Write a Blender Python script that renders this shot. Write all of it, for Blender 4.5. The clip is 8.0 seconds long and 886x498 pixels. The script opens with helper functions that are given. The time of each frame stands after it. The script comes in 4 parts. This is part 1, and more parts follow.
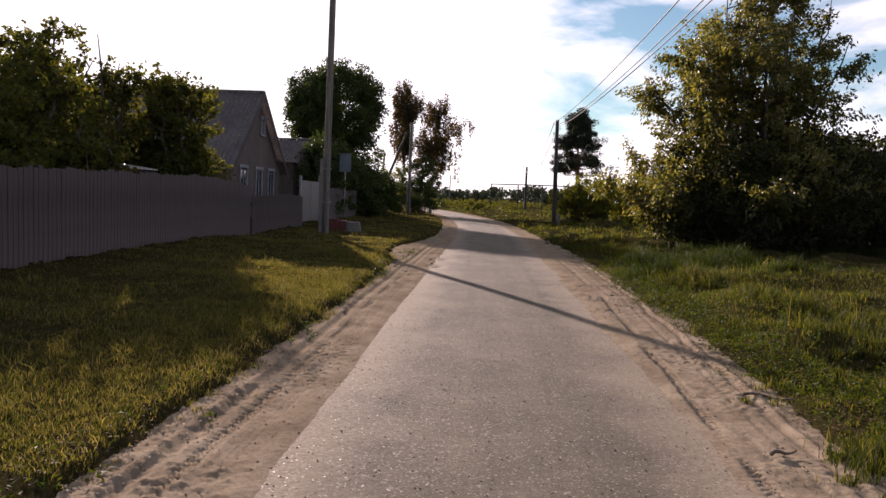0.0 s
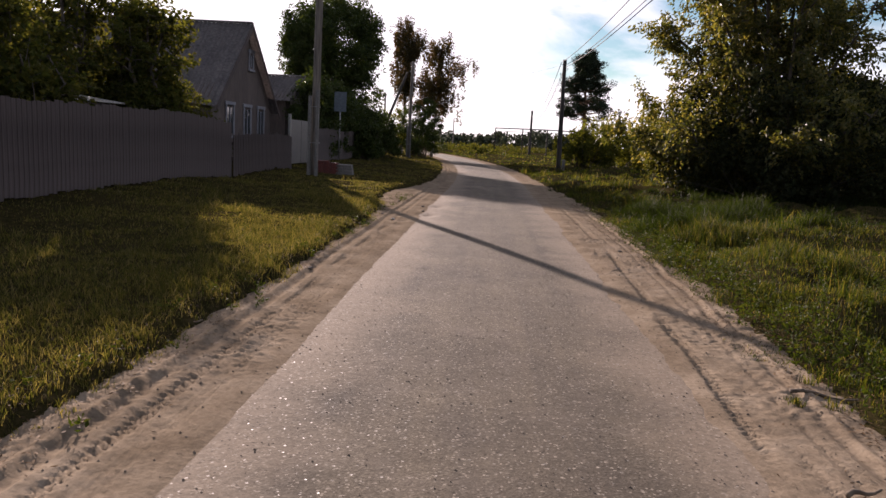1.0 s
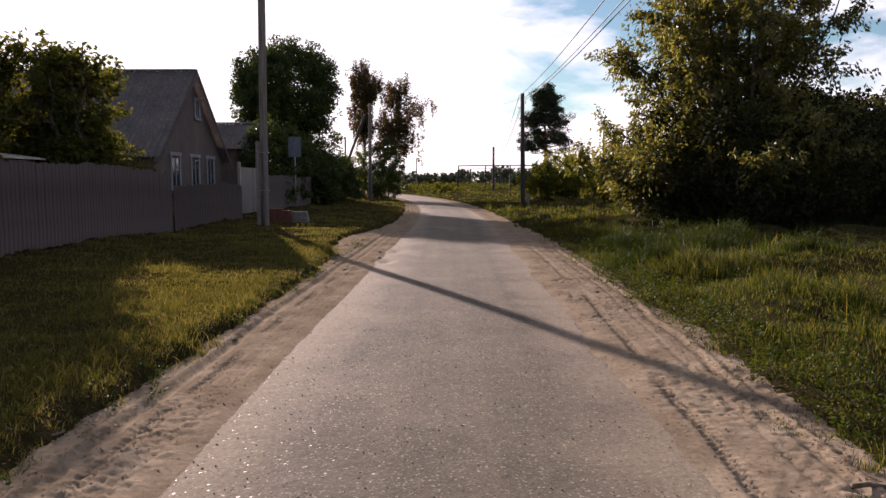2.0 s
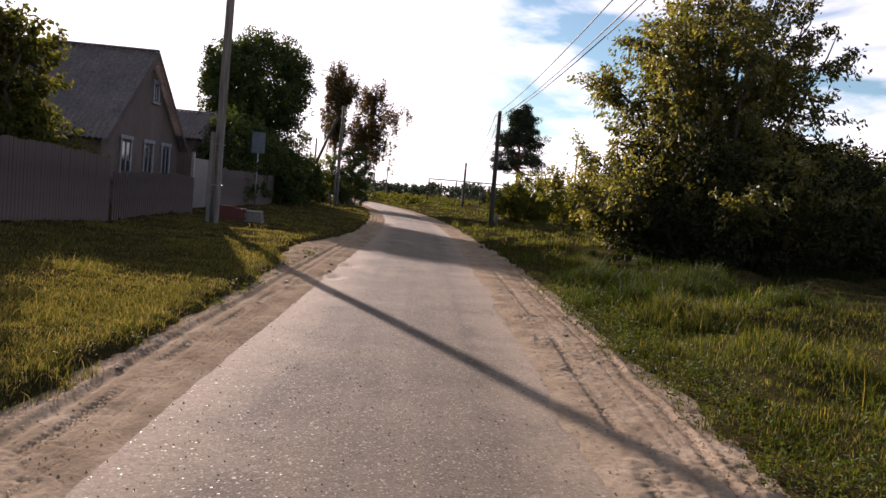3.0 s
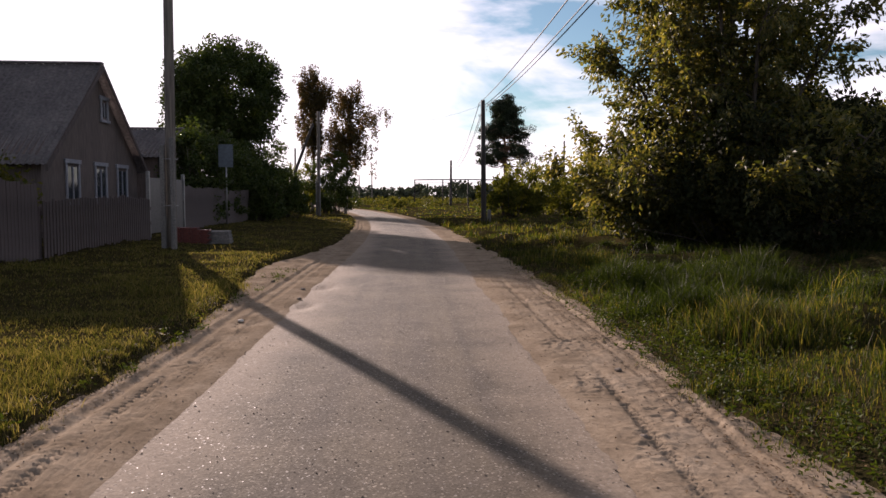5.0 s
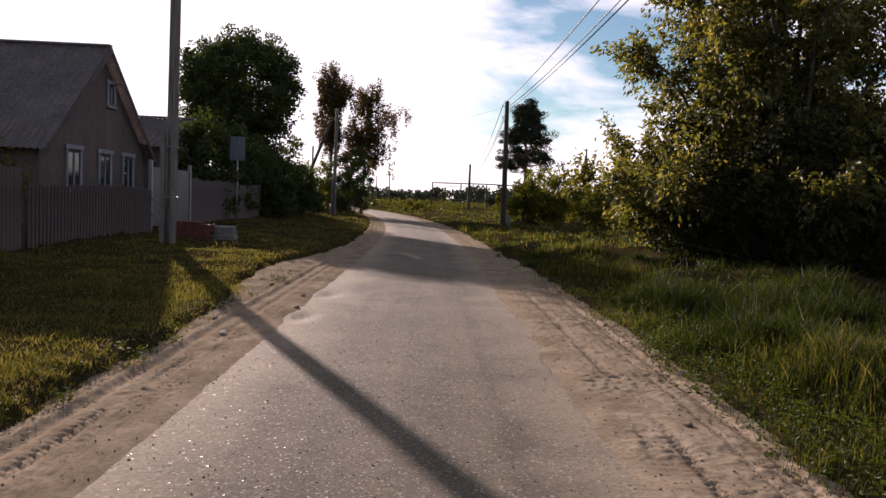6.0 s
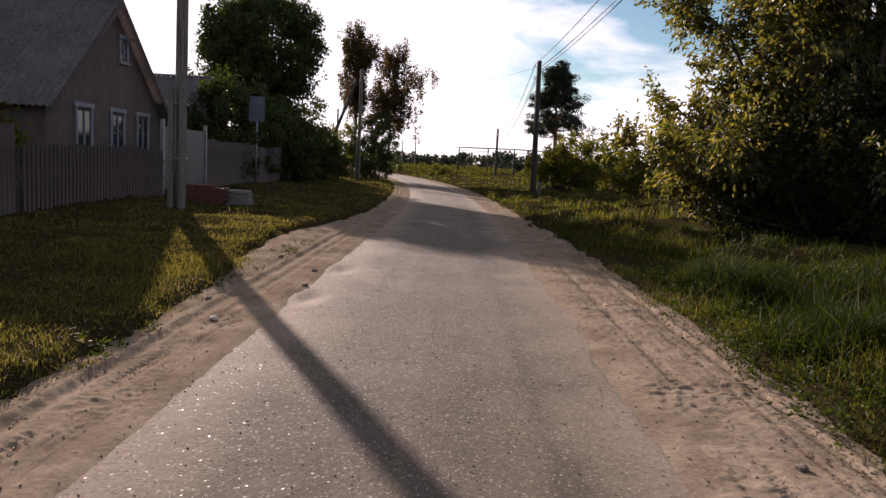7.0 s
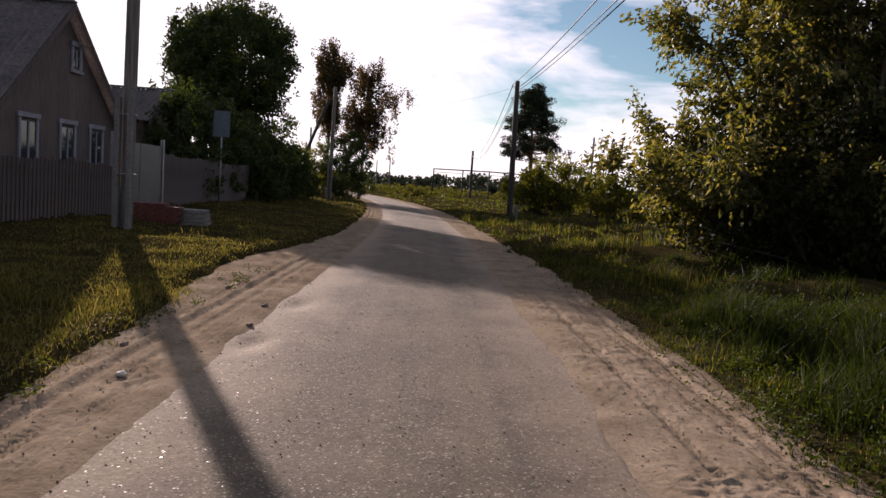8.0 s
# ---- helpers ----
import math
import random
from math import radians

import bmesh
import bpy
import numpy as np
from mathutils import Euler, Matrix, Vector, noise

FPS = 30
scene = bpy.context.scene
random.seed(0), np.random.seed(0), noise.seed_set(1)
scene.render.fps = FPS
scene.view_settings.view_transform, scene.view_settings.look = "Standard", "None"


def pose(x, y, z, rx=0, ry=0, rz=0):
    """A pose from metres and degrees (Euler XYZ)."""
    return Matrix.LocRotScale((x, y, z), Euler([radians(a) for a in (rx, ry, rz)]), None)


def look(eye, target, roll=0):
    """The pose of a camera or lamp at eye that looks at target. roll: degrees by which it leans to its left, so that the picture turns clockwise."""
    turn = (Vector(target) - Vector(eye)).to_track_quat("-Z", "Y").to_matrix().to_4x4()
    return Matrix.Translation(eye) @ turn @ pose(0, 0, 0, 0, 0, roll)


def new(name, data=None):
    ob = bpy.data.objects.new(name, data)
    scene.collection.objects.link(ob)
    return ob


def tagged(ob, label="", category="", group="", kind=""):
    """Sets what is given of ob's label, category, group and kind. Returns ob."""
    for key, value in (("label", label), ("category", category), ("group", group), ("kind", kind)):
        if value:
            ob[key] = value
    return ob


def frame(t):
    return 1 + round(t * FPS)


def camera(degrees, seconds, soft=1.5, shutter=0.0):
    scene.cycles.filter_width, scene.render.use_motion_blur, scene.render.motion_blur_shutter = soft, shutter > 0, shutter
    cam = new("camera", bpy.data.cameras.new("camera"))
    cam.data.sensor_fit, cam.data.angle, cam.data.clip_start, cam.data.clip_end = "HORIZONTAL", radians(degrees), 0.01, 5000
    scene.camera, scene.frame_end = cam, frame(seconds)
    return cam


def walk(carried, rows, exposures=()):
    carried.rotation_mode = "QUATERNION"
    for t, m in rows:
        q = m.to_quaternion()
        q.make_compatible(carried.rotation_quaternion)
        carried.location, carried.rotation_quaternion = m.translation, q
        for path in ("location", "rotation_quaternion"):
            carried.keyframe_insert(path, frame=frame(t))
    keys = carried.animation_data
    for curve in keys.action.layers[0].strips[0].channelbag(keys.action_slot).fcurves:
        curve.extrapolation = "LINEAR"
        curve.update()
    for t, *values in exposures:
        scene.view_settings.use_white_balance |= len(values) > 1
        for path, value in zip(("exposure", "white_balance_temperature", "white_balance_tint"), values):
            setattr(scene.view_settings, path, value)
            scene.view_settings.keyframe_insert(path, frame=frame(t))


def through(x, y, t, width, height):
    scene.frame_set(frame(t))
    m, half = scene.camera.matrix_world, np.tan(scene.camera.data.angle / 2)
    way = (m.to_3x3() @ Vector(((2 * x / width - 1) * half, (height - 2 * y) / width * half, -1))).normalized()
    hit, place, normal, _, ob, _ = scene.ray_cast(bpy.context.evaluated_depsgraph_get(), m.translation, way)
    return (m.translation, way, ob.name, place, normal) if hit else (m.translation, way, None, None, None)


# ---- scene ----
cam = camera(65.3, 8.0)
PATH = [
    (0, (-0.153, -0.478, 1.69), (-0.275, 1.513, 1.543), 2.3),
    (0.5, (-0.058, 0.295, 1.642), (-0.138, 2.282, 1.422), 3.9),
    (1, (0.008, 0.962, 1.641), (-0.114, 2.935, 1.335), 3.2),
    (1.5, (0.063, 1.609, 1.642), (-0.057, 3.589, 1.386), 2.9),
    (1.7, (0.092, 1.873, 1.61), (0.007, 3.862, 1.423), 0.6),
    (2.8, (0.267, 3.336, 1.654), (0.368, 5.323, 1.447), 2.9),
    (3, (0.253, 3.571, 1.659), (0.314, 5.564, 1.509), 5.4),
    (3.5, (0.237, 4.188, 1.649), (0.164, 6.186, 1.594), 2.5),
    (4, (0.267, 4.821, 1.645), (0.301, 6.816, 1.521), 0.1),
    (4.5, (0.269, 5.467, 1.623), (0.314, 7.46, 1.461), 1.9),
    (5, (0.304, 6.105, 1.623), (0.388, 8.098, 1.474), 0.3),
    (5.2, (0.32, 6.393, 1.616), (0.345, 8.389, 1.49), 1.5),
    (6.3, (0.279, 7.922, 1.55), (0.317, 9.915, 1.392), 2.9),
    (6.5, (0.283, 8.185, 1.558), (0.286, 10.172, 1.33), 3.4),
    (7, (0.258, 8.777, 1.546), (0.23, 10.763, 1.305), 3.1),
    (7.5, (0.269, 9.397, 1.555), (0.173, 11.386, 1.363), -0.1),
    (8, (0.245, 10.047, 1.533), (0.29, 12.039, 1.358), 4.0),
]
walk(cam, [(t, look(eye, target, roll)) for t, eye, target, roll in PATH],
     exposures=[(0, 1.24, 6550, 30), (1.5, 1.12, 6550, 30), (3, 1.38, 6550, 30), (4, 0.88, 6550, 30), (4.5, 1.1, 6550, 30), (5, 1.1, 6550, 30), (7.5, 1.1, 6550, 30), (8, 0.96, 6550, 30)])

# ---------------------------------------------------------------- light
SUN_ELEVATION = radians(18.0)
SUN_WAY = Vector((-0.44, 0.898, 0)).normalized()          # level direction towards the sun
world = bpy.data.worlds.new("sky")
scene.world = world
world.use_nodes = True
wn, wl = world.node_tree.nodes, world.node_tree.links
wn.clear()
w_out = wn.new("ShaderNodeOutputWorld")
w_bg = wn.new("ShaderNodeBackground")
w_bg.inputs["Strength"].default_value = 0.026
w_sky = wn.new("ShaderNodeTexSky")
w_sky.sky_type = "NISHITA"
w_sky.sun_disc = False
w_sky.sun_elevation = SUN_ELEVATION
w_sky.sun_rotation = math.atan2(SUN_WAY.x, SUN_WAY.y)
w_sky.air_density, w_sky.dust_density, w_sky.ozone_density = 1.0, 0.3, 2.5
# thin streaks of cloud, stretched along the horizon
w_tc = wn.new("ShaderNodeTexCoord")
w_map = wn.new("ShaderNodeMapping")
w_map.inputs["Scale"].default_value = (1.5, 1.5, 5.5)
w_map.inputs["Location"].default_value = (2.3, 0.9, 0.35)
w_map.inputs["Rotation"].default_value = (0.18, 0.12, 0.4)
w_noise = wn.new("ShaderNodeTexNoise")
w_noise.inputs["Scale"].default_value = 2.3
w_noise.inputs["Detail"].default_value = 7
w_noise.inputs["Roughness"].default_value = 0.55
w_noise.inputs["Distortion"].default_value = 0.4
w_ramp = wn.new("ShaderNodeValToRGB")
w_ramp.color_ramp.elements[0].position = 0.465
w_ramp.color_ramp.elements[1].position = 0.66
w_mix = wn.new("ShaderNodeMix")
w_mix.data_type = "RGBA"
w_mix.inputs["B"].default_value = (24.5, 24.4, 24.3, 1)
wl.new(w_tc.outputs["Generated"], w_map.inputs["Vector"])
wl.new(w_map.outputs["Vector"], w_noise.inputs["Vector"])
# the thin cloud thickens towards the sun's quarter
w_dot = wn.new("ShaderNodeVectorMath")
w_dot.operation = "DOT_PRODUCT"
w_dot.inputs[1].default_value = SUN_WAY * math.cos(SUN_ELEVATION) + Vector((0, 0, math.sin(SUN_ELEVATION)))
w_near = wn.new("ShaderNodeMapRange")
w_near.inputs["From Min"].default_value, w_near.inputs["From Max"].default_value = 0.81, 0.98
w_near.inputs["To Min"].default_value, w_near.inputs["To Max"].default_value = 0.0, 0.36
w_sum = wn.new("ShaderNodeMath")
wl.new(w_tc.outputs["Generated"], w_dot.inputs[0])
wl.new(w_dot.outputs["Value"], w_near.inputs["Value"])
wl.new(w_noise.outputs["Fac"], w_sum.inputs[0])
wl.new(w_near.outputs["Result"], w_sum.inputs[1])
w_up = wn.new("ShaderNodeSeparateXYZ")
wl.new(w_tc.outputs["Generated"], w_up.inputs[0])
w_haze = wn.new("ShaderNodeMapRange")
w_haze.inputs["From Min"].default_value, w_haze.inputs["From Max"].default_value = 0.0, 0.16
w_haze.inputs["To Min"].default_value, w_haze.inputs["To Max"].default_value = 0.24, 0.0
wl.new(w_up.outputs["Z"], w_haze.inputs["Value"])
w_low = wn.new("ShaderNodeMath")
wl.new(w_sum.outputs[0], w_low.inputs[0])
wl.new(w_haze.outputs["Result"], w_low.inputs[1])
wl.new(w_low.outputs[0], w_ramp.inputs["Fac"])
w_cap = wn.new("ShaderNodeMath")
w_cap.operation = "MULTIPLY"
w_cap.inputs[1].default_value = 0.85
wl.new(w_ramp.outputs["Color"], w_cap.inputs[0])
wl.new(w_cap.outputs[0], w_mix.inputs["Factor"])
w_clear = wn.new("ShaderNodeMix")
w_clear.data_type, w_clear.blend_type = "RGBA", "MULTIPLY"
w_clear.inputs["Factor"].default_value = 1.0
w_clear.inputs["B"].default_value = (1.75, 2.05, 1.80, 1)
wl.new(w_sky.outputs["Color"], w_clear.inputs["A"])
wl.new(w_clear.outputs["Result"], w_mix.inputs["A"])
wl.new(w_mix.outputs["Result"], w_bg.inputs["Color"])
wl.new(w_bg.outputs["Background"], w_out.inputs["Surface"])

sun = new("sun", bpy.data.lights.new("sun", "SUN"))
sun.data.energy = 5.0
sun.data.angle = radians(0.53)
sun.data.color = (1.0, 0.90, 0.76)
sun_from = SUN_WAY * math.cos(SUN_ELEVATION) + Vector((0, 0, math.sin(SUN_ELEVATION)))
sun.matrix_world = look(sun_from * 60, (0, 0, 0))

# ---------------------------------------------------------------- materials


def material(name):
    m = bpy.data.materials.new(name)
    m.use_nodes = True
    return m, m.node_tree.nodes, m.node_tree.links, m.node_tree.nodes["Principled BSDF"]


def noise_node(nodes, links, scale, detail=4, vector=None, rough=0.55):
    n = nodes.new("ShaderNodeTexNoise")
    n.inputs["Scale"].default_value, n.inputs["Detail"].default_value, n.inputs["Roughness"].default_value = scale, detail, rough
    if vector is not None:
        links.new(vector, n.inputs["Vector"])
    return n


def ramp_node(nodes, links, fac, stops):
    r = nodes.new("ShaderNodeValToRGB")
    e = r.color_ramp.elements
    while len(e) < len(stops):
        e.new(0.5)
    for el, (p, c) in zip(e, stops):
        el.position, el.color = p, (*c, 1)
    links.new(fac, r.inputs["Fac"])
    return r


def mix_node(nodes, links, a, b, fac, mode="MIX"):
    m = nodes.new("ShaderNodeMix")
    m.data_type, m.blend_type = "RGBA", mode
    for sock, v in (("A", a), ("B", b), ("Factor", fac)):
        if isinstance(v, tuple):
            m.inputs[sock].default_value = (*v, 1)
        elif isinstance(v, (int, float)):
            m.inputs[sock].default_value = v
        else:
            links.new(v, m.inputs[sock])
    return m.outputs["Result"]


def bump_node(nodes, links, bsdf, height, strength, distance):
    b = nodes.new("ShaderNodeBump")
    b.inputs["Strength"].default_value, b.inputs["Distance"].default_value = strength, distance
    links.new(height, b.inputs["Height"])
    links.new(b.outputs["Normal"], bsdf.inputs["Normal"])
    return b


def surface(name, dark, light, fine, coarse, rough=0.85, bump=0.4, depth=0.01, metallic=0.0, stretch=(1, 1, 1)):
    """A weathered surface: two scales of colour variation and fine relief, in object space."""
    m, n, l, p = material(name)
    tc = n.new("ShaderNodeTexCoord")
    mp = n.new("ShaderNodeMapping")
    mp.inputs["Scale"].default_value = stretch
    l.new(tc.outputs["Object"], mp.inputs["Vector"])
    f, c = noise_node(n, l, fine, 5, mp.outputs["Vector"]), noise_node(n, l, coarse, 3, mp.outputs["Vector"])
    a = ramp_node(n, l, f.outputs["Fac"], [(0.3, dark), (0.7, light)])
    shade = ramp_node(n, l, c.outputs["Fac"], [(0.3, (0.72, 0.72, 0.72)), (0.7, (1.12, 1.1, 1.06))])
    l.new(mix_node(n, l, a.outputs["Color"], shade.outputs["Color"], 1.0, "MULTIPLY"), p.inputs["Base Color"])
    p.inputs["Roughness"].default_value, p.inputs["Metallic"].default_value = rough, metallic
    bump_node(n, l, p, f.outputs["Fac"], bump, depth)
    return m


def leaf_material(name, colours, through, rough=0.5, sheer=0.4, gloss=0.15):
    """Leaves: each one its own tone, light shining through the blade."""
    m, n, l, p = material(name)
    geo = n.new("ShaderNodeNewGeometry")
    r = ramp_node(n, l, geo.outputs["Random Per Island"], [(i / max(1, len(colours) - 1), c) for i, c in enumerate(colours)])
    tc = n.new("ShaderNodeTexCoord")
    big = noise_node(n, l, 0.55, 3, tc.outputs["Object"])
    tone = ramp_node(n, l, big.outputs["Fac"], [(0.3, (0.78, 0.8, 0.75)), (0.7, (1.15, 1.12, 0.95))])
    col = mix_node(n, l, r.outputs["Color"], tone.outputs["Color"], 1.0, "MULTIPLY")
    l.new(col, p.inputs["Base Color"])
    p.inputs["Roughness"].default_value = rough
    p.inputs["Specular IOR Level"].default_value = gloss
    tr = n.new("ShaderNodeBsdfTranslucent")
    l.new(mix_node(n, l, col, through, 1.0, "MULTIPLY"), tr.inputs["Color"])
    mx = n.new("ShaderNodeMixShader")
    mx.inputs["Fac"].default_value = sheer
    l.new(p.outputs["BSDF"], mx.inputs[1])
    l.new(tr.outputs["BSDF"], mx.inputs[2])
    l.new(mx.outputs["Shader"], n["Material Output"].inputs["Surface"])
    return m


def asphalt_material():
    m, n, l, p = material("worn_asphalt")
    tc = n.new("ShaderNodeTexCoord")
    v = tc.outputs["Object"]
    grit = n.new("ShaderNodeTexVoronoi")
    grit.inputs["Scale"].default_value = 88
    l.new(v, grit.inputs["Vector"])
    stones = ramp_node(n, l, grit.outputs["Color"], [(0.15, (0.080, 0.069, 0.056)), (0.6, (0.100, 0.087, 0.070)), (0.95, (0.132, 0.115, 0.092))])
    patch = noise_node(n, l, 0.9, 5, v)
    tone = ramp_node(n, l, patch.outputs["Fac"], [(0.32, (0.80, 0.79, 0.78)), (0.7, (1.2, 1.17, 1.1))])
    col = mix_node(n, l, stones.outputs["Color"], tone.outputs["Color"], 1.0, "MULTIPLY")
    # long faint wheel tracks and dust along the road
    mp = n.new("ShaderNodeMapping")
    mp.inputs["Scale"].default_value = (3.2, 0.12, 1)
    l.new(v, mp.inputs["Vector"])
    lane = noise_node(n, l, 1.0, 4, mp.outputs["Vector"])
    lanes = ramp_node(n, l, lane.outputs["Fac"], [(0.35, (0.86, 0.86, 0.87)), (0.65, (1.12, 1.1, 1.05))])
    col = mix_node(n, l, col, lanes.outputs["Color"], 1.0, "MULTIPLY")
    dust = noise_node(n, l, 2.3, 6, v)
    dusty = ramp_node(n, l, dust.outputs["Fac"], [(0.5, (0, 0, 0)), (0.75, (0.5, 0.5, 0.5))])
    col = mix_node(n, l, col, (0.138, 0.116, 0.094), dusty.outputs["Color"])
    fleck = noise_node(n, l, 26, 6, v, 0.7)
    across = n.new("ShaderNodeAttribute")
    across.attribute_name = "across"
    away = n.new("ShaderNodeMath")
    away.operation = "ABSOLUTE"
    l.new(across.outputs["Fac"], away.inputs[0])
    rag = n.new("ShaderNodeMath")
    rag.operation = "MULTIPLY_ADD"
    rag.inputs[1].default_value = 1.1
    l.new(patch.outputs["Fac"], rag.inputs[0])
    l.new(away.outputs[0], rag.inputs[2])
    edge = n.new("ShaderNodeMapRange")
    edge.inputs["From Min"].default_value, edge.inputs["From Max"].default_value = 1.35, 1.95
    edge.inputs["To Max"].default_value = 0.95
    l.new(rag.outputs[0], edge.inputs["Value"])
    sandy = ramp_node(n, l, fleck.outputs["Fac"], [(0.3, (0.130, 0.104, 0.078)), (0.65, (0.225, 0.182, 0.137))])
    col = mix_node(n, l, col, sandy.outputs["Color"], edge.outputs["Result"])
    # scattered pale chips of stone and a few dark pits
    chip = n.new("ShaderNodeTexVoronoi")
    chip.inputs["Scale"].default_value = 80
    l.new(v, chip.inputs["Vector"])
    one = n.new("ShaderNodeSeparateColor")
    l.new(chip.outputs["Color"], one.inputs["Color"])
    pale = ramp_node(n, l, one.outputs["Red"], [(0.93, (0, 0, 0)), (1.0, (0.75, 0.75, 0.75))])
    pit = ramp_node(n, l, one.outputs["Green"], [(0.965, (0, 0, 0)), (0.99, (0.6, 0.6, 0.6))])
    col = mix_node(n, l, col, (0.30, 0.26, 0.21), pale.outputs["Color"])
    col = mix_node(n, l, col, (0.035, 0.028, 0.022), pit.outputs["Color"])
    l.new(col, p.inputs["Base Color"])
    p.inputs["Roughness"].default_value = 0.72
    p.inputs["Specular IOR Level"].default_value = 0.10
    rg = ramp_node(n, l, grit.outputs["Color"], [(0.0, (0.95, 0.95, 0.95)), (0.90, (0.85, 0.85, 0.85)), (1.0, (0.38, 0.38, 0.38))])
    l.new(rg.outputs["Color"], p.inputs["Roughness"])
    glint = ramp_node(n, l, grit.outputs["Color"], [(0.0, (0.06, 0.06, 0.06)), (0.86, (0.06, 0.06, 0.06)), (1.0, (0.8, 0.8, 0.8))])
    l.new(glint.outputs["Color"], p.inputs["Specular IOR Level"])
    b1 = bump_node(n, l, p, grit.outputs["Distance"], 0.25, 0.004)
    b2 = n.new("ShaderNodeBump")
    b2.inputs["Strength"].default_value, b2.inputs["Distance"].default_value = 0.35, 0.02
    fine = noise_node(n, l, 9, 6, v, 0.7)
    l.new(fine.outputs["Fac"], b2.inputs["Height"])
    l.new(b2.outputs["Normal"], b1.inputs["Normal"])
    return m


def sand_material():
    m, n, l, p = material("dusty_sand")
    tc = n.new("ShaderNodeTexCoord")
    v = tc.outputs["Object"]
    f, c, g = noise_node(n, l, 28, 6, v, 0.7), noise_node(n, l, 2.2, 5, v), noise_node(n, l, 160, 3, v)
    a = ramp_node(n, l, c.outputs["Fac"], [(0.3, (0.142, 0.111, 0.079)), (0.52, (0.206, 0.164, 0.119)), (0.75, (0.272, 0.222, 0.165))])
    b = ramp_node(n, l, f.outputs["Fac"], [(0.3, (0.72, 0.71, 0.70)), (0.6, (1.08, 1.07, 1.06))])
    col = mix_node(n, l, a.outputs["Color"], b.outputs["Color"], 1.0, "MULTIPLY")
    l.new(col, p.inputs["Base Color"])
    p.inputs["Roughness"].default_value = 0.95
    p.inputs["Specular IOR Level"].default_value = 0.0
    b1 = bump_node(n, l, p, g.outputs["Fac"], 0.4, 0.004)
    b2 = n.new("ShaderNodeBump")
    b2.inputs["Strength"].default_value, b2.inputs["Distance"].default_value = 0.5, 0.018
    l.new(f.outputs["Fac"], b2.inputs["Height"])
    l.new(b2.outputs["Normal"], b1.inputs["Normal"])
    return m


def soil_material():
    m, n, l, p = material("grassy_soil")
    tc = n.new("ShaderNodeTexCoord")
    v = tc.outputs["Object"]
    f, c = noise_node(n, l, 14, 6, v, 0.7), noise_node(n, l, 0.5, 5, v)
    a = ramp_node(n, l, f.outputs["Fac"], [(0.3, (0.014, 0.013, 0.006)), (0.5, (0.028, 0.024, 0.011)), (0.7, (0.058, 0.044, 0.024))])
    b = ramp_node(n, l, c.outputs["Fac"], [(0.3, (0.8, 0.85, 0.8)), (0.7, (1.15, 1.1, 0.95))])
    l.new(mix_node(n, l, a.outputs["Color"], b.outputs["Color"], 1.0, "MULTIPLY"), p.inputs["Base Color"])
    p.inputs["Roughness"].default_value = 0.95
    p.inputs["Specular IOR Level"].default_value = 0.0
    bump_node(n, l, p, f.outputs["Fac"], 0.8, 0.05)
    return m


M_ASPHALT, M_SAND, M_SOIL = asphalt_material(), sand_material(), soil_material()
M_GRASS = leaf_material("tall_grass", [(0.005, 0.009, 0.003), (0.010, 0.017, 0.004), (0.021, 0.029, 0.006), (0.038, 0.040, 0.012), (0.090, 0.070, 0.036)], (3.6, 3.5, 1.0), 0.6, 0.38, 0.10)
# tall grass colour made darker, for the hummocks' shaded near sides
M_DIMLUSH = leaf_material("lush_grass_dimmed", [(0.004, 0.007, 0.002), (0.008, 0.013, 0.003), (0.018, 0.024, 0.006)], (3.6, 3.6, 1.0), 0.6, 0.36, 0.08)
M_TURF = leaf_material("dry_short_grass", [(0.034, 0.042, 0.010), (0.056, 0.060, 0.016), (0.095, 0.086, 0.032), (0.17, 0.138, 0.07)], (1.8, 1.65, 0.8), 0.65, 0.40, 0.06)
M_STRAW = leaf_material("seed_heads", [(0.085, 0.068, 0.03), (0.11, 0.088, 0.042), (0.06, 0.06, 0.022)], (1.2, 1.15, 0.8), 0.8, 0.3)
M_WEED = leaf_material("broad_weeds", [(0.024, 0.038, 0.006), (0.038, 0.052, 0.009), (0.056, 0.064, 0.013)], (1.7, 1.7, 0.6), 0.6, 0.3, 0.08)
M_LITTER = leaf_material("dead_leaf_litter", [(0.05, 0.03, 0.018), (0.09, 0.055, 0.032), (0.16, 0.10, 0.055)], (1.1, 0.9, 0.6), 0.8, 0.15)
M_MAPLE = leaf_material("maple_leaves", [(0.020, 0.028, 0.008), (0.042, 0.048, 0.015), (0.070, 0.070, 0.026), (0.115, 0.102, 0.045)], (3.6, 3.2, 1.1), 0.5, 0.36, 0.2)
M_GARDEN = leaf_material("garden_leaves", [(0.030, 0.040, 0.012), (0.052, 0.060, 0.017), (0.085, 0.080, 0.026)], (2.0, 1.8, 0.7), 0.7, 0.38, 0.05)
# leaf colour darkened to stand for the shade around the maple
M_SHADE = leaf_material("shade_darkened_leaves", [(0.009, 0.013, 0.004), (0.014, 0.018, 0.005), (0.022, 0.022, 0.007)], (1.3, 1.3, 0.5), 0.8, 0.2)
M_ROUND = leaf_material("dense_leaves", [(0.022, 0.038, 0.010), (0.035, 0.052, 0.014), (0.05, 0.062, 0.018)], (1.5, 1.5, 0.6), 0.5, 0.3)
M_BIRCH = leaf_material("birch_leaves", [(0.034, 0.034, 0.014), (0.056, 0.046, 0.018), (0.085, 0.056, 0.024)], (1.9, 1.45, 0.8), 0.5, 0.42)
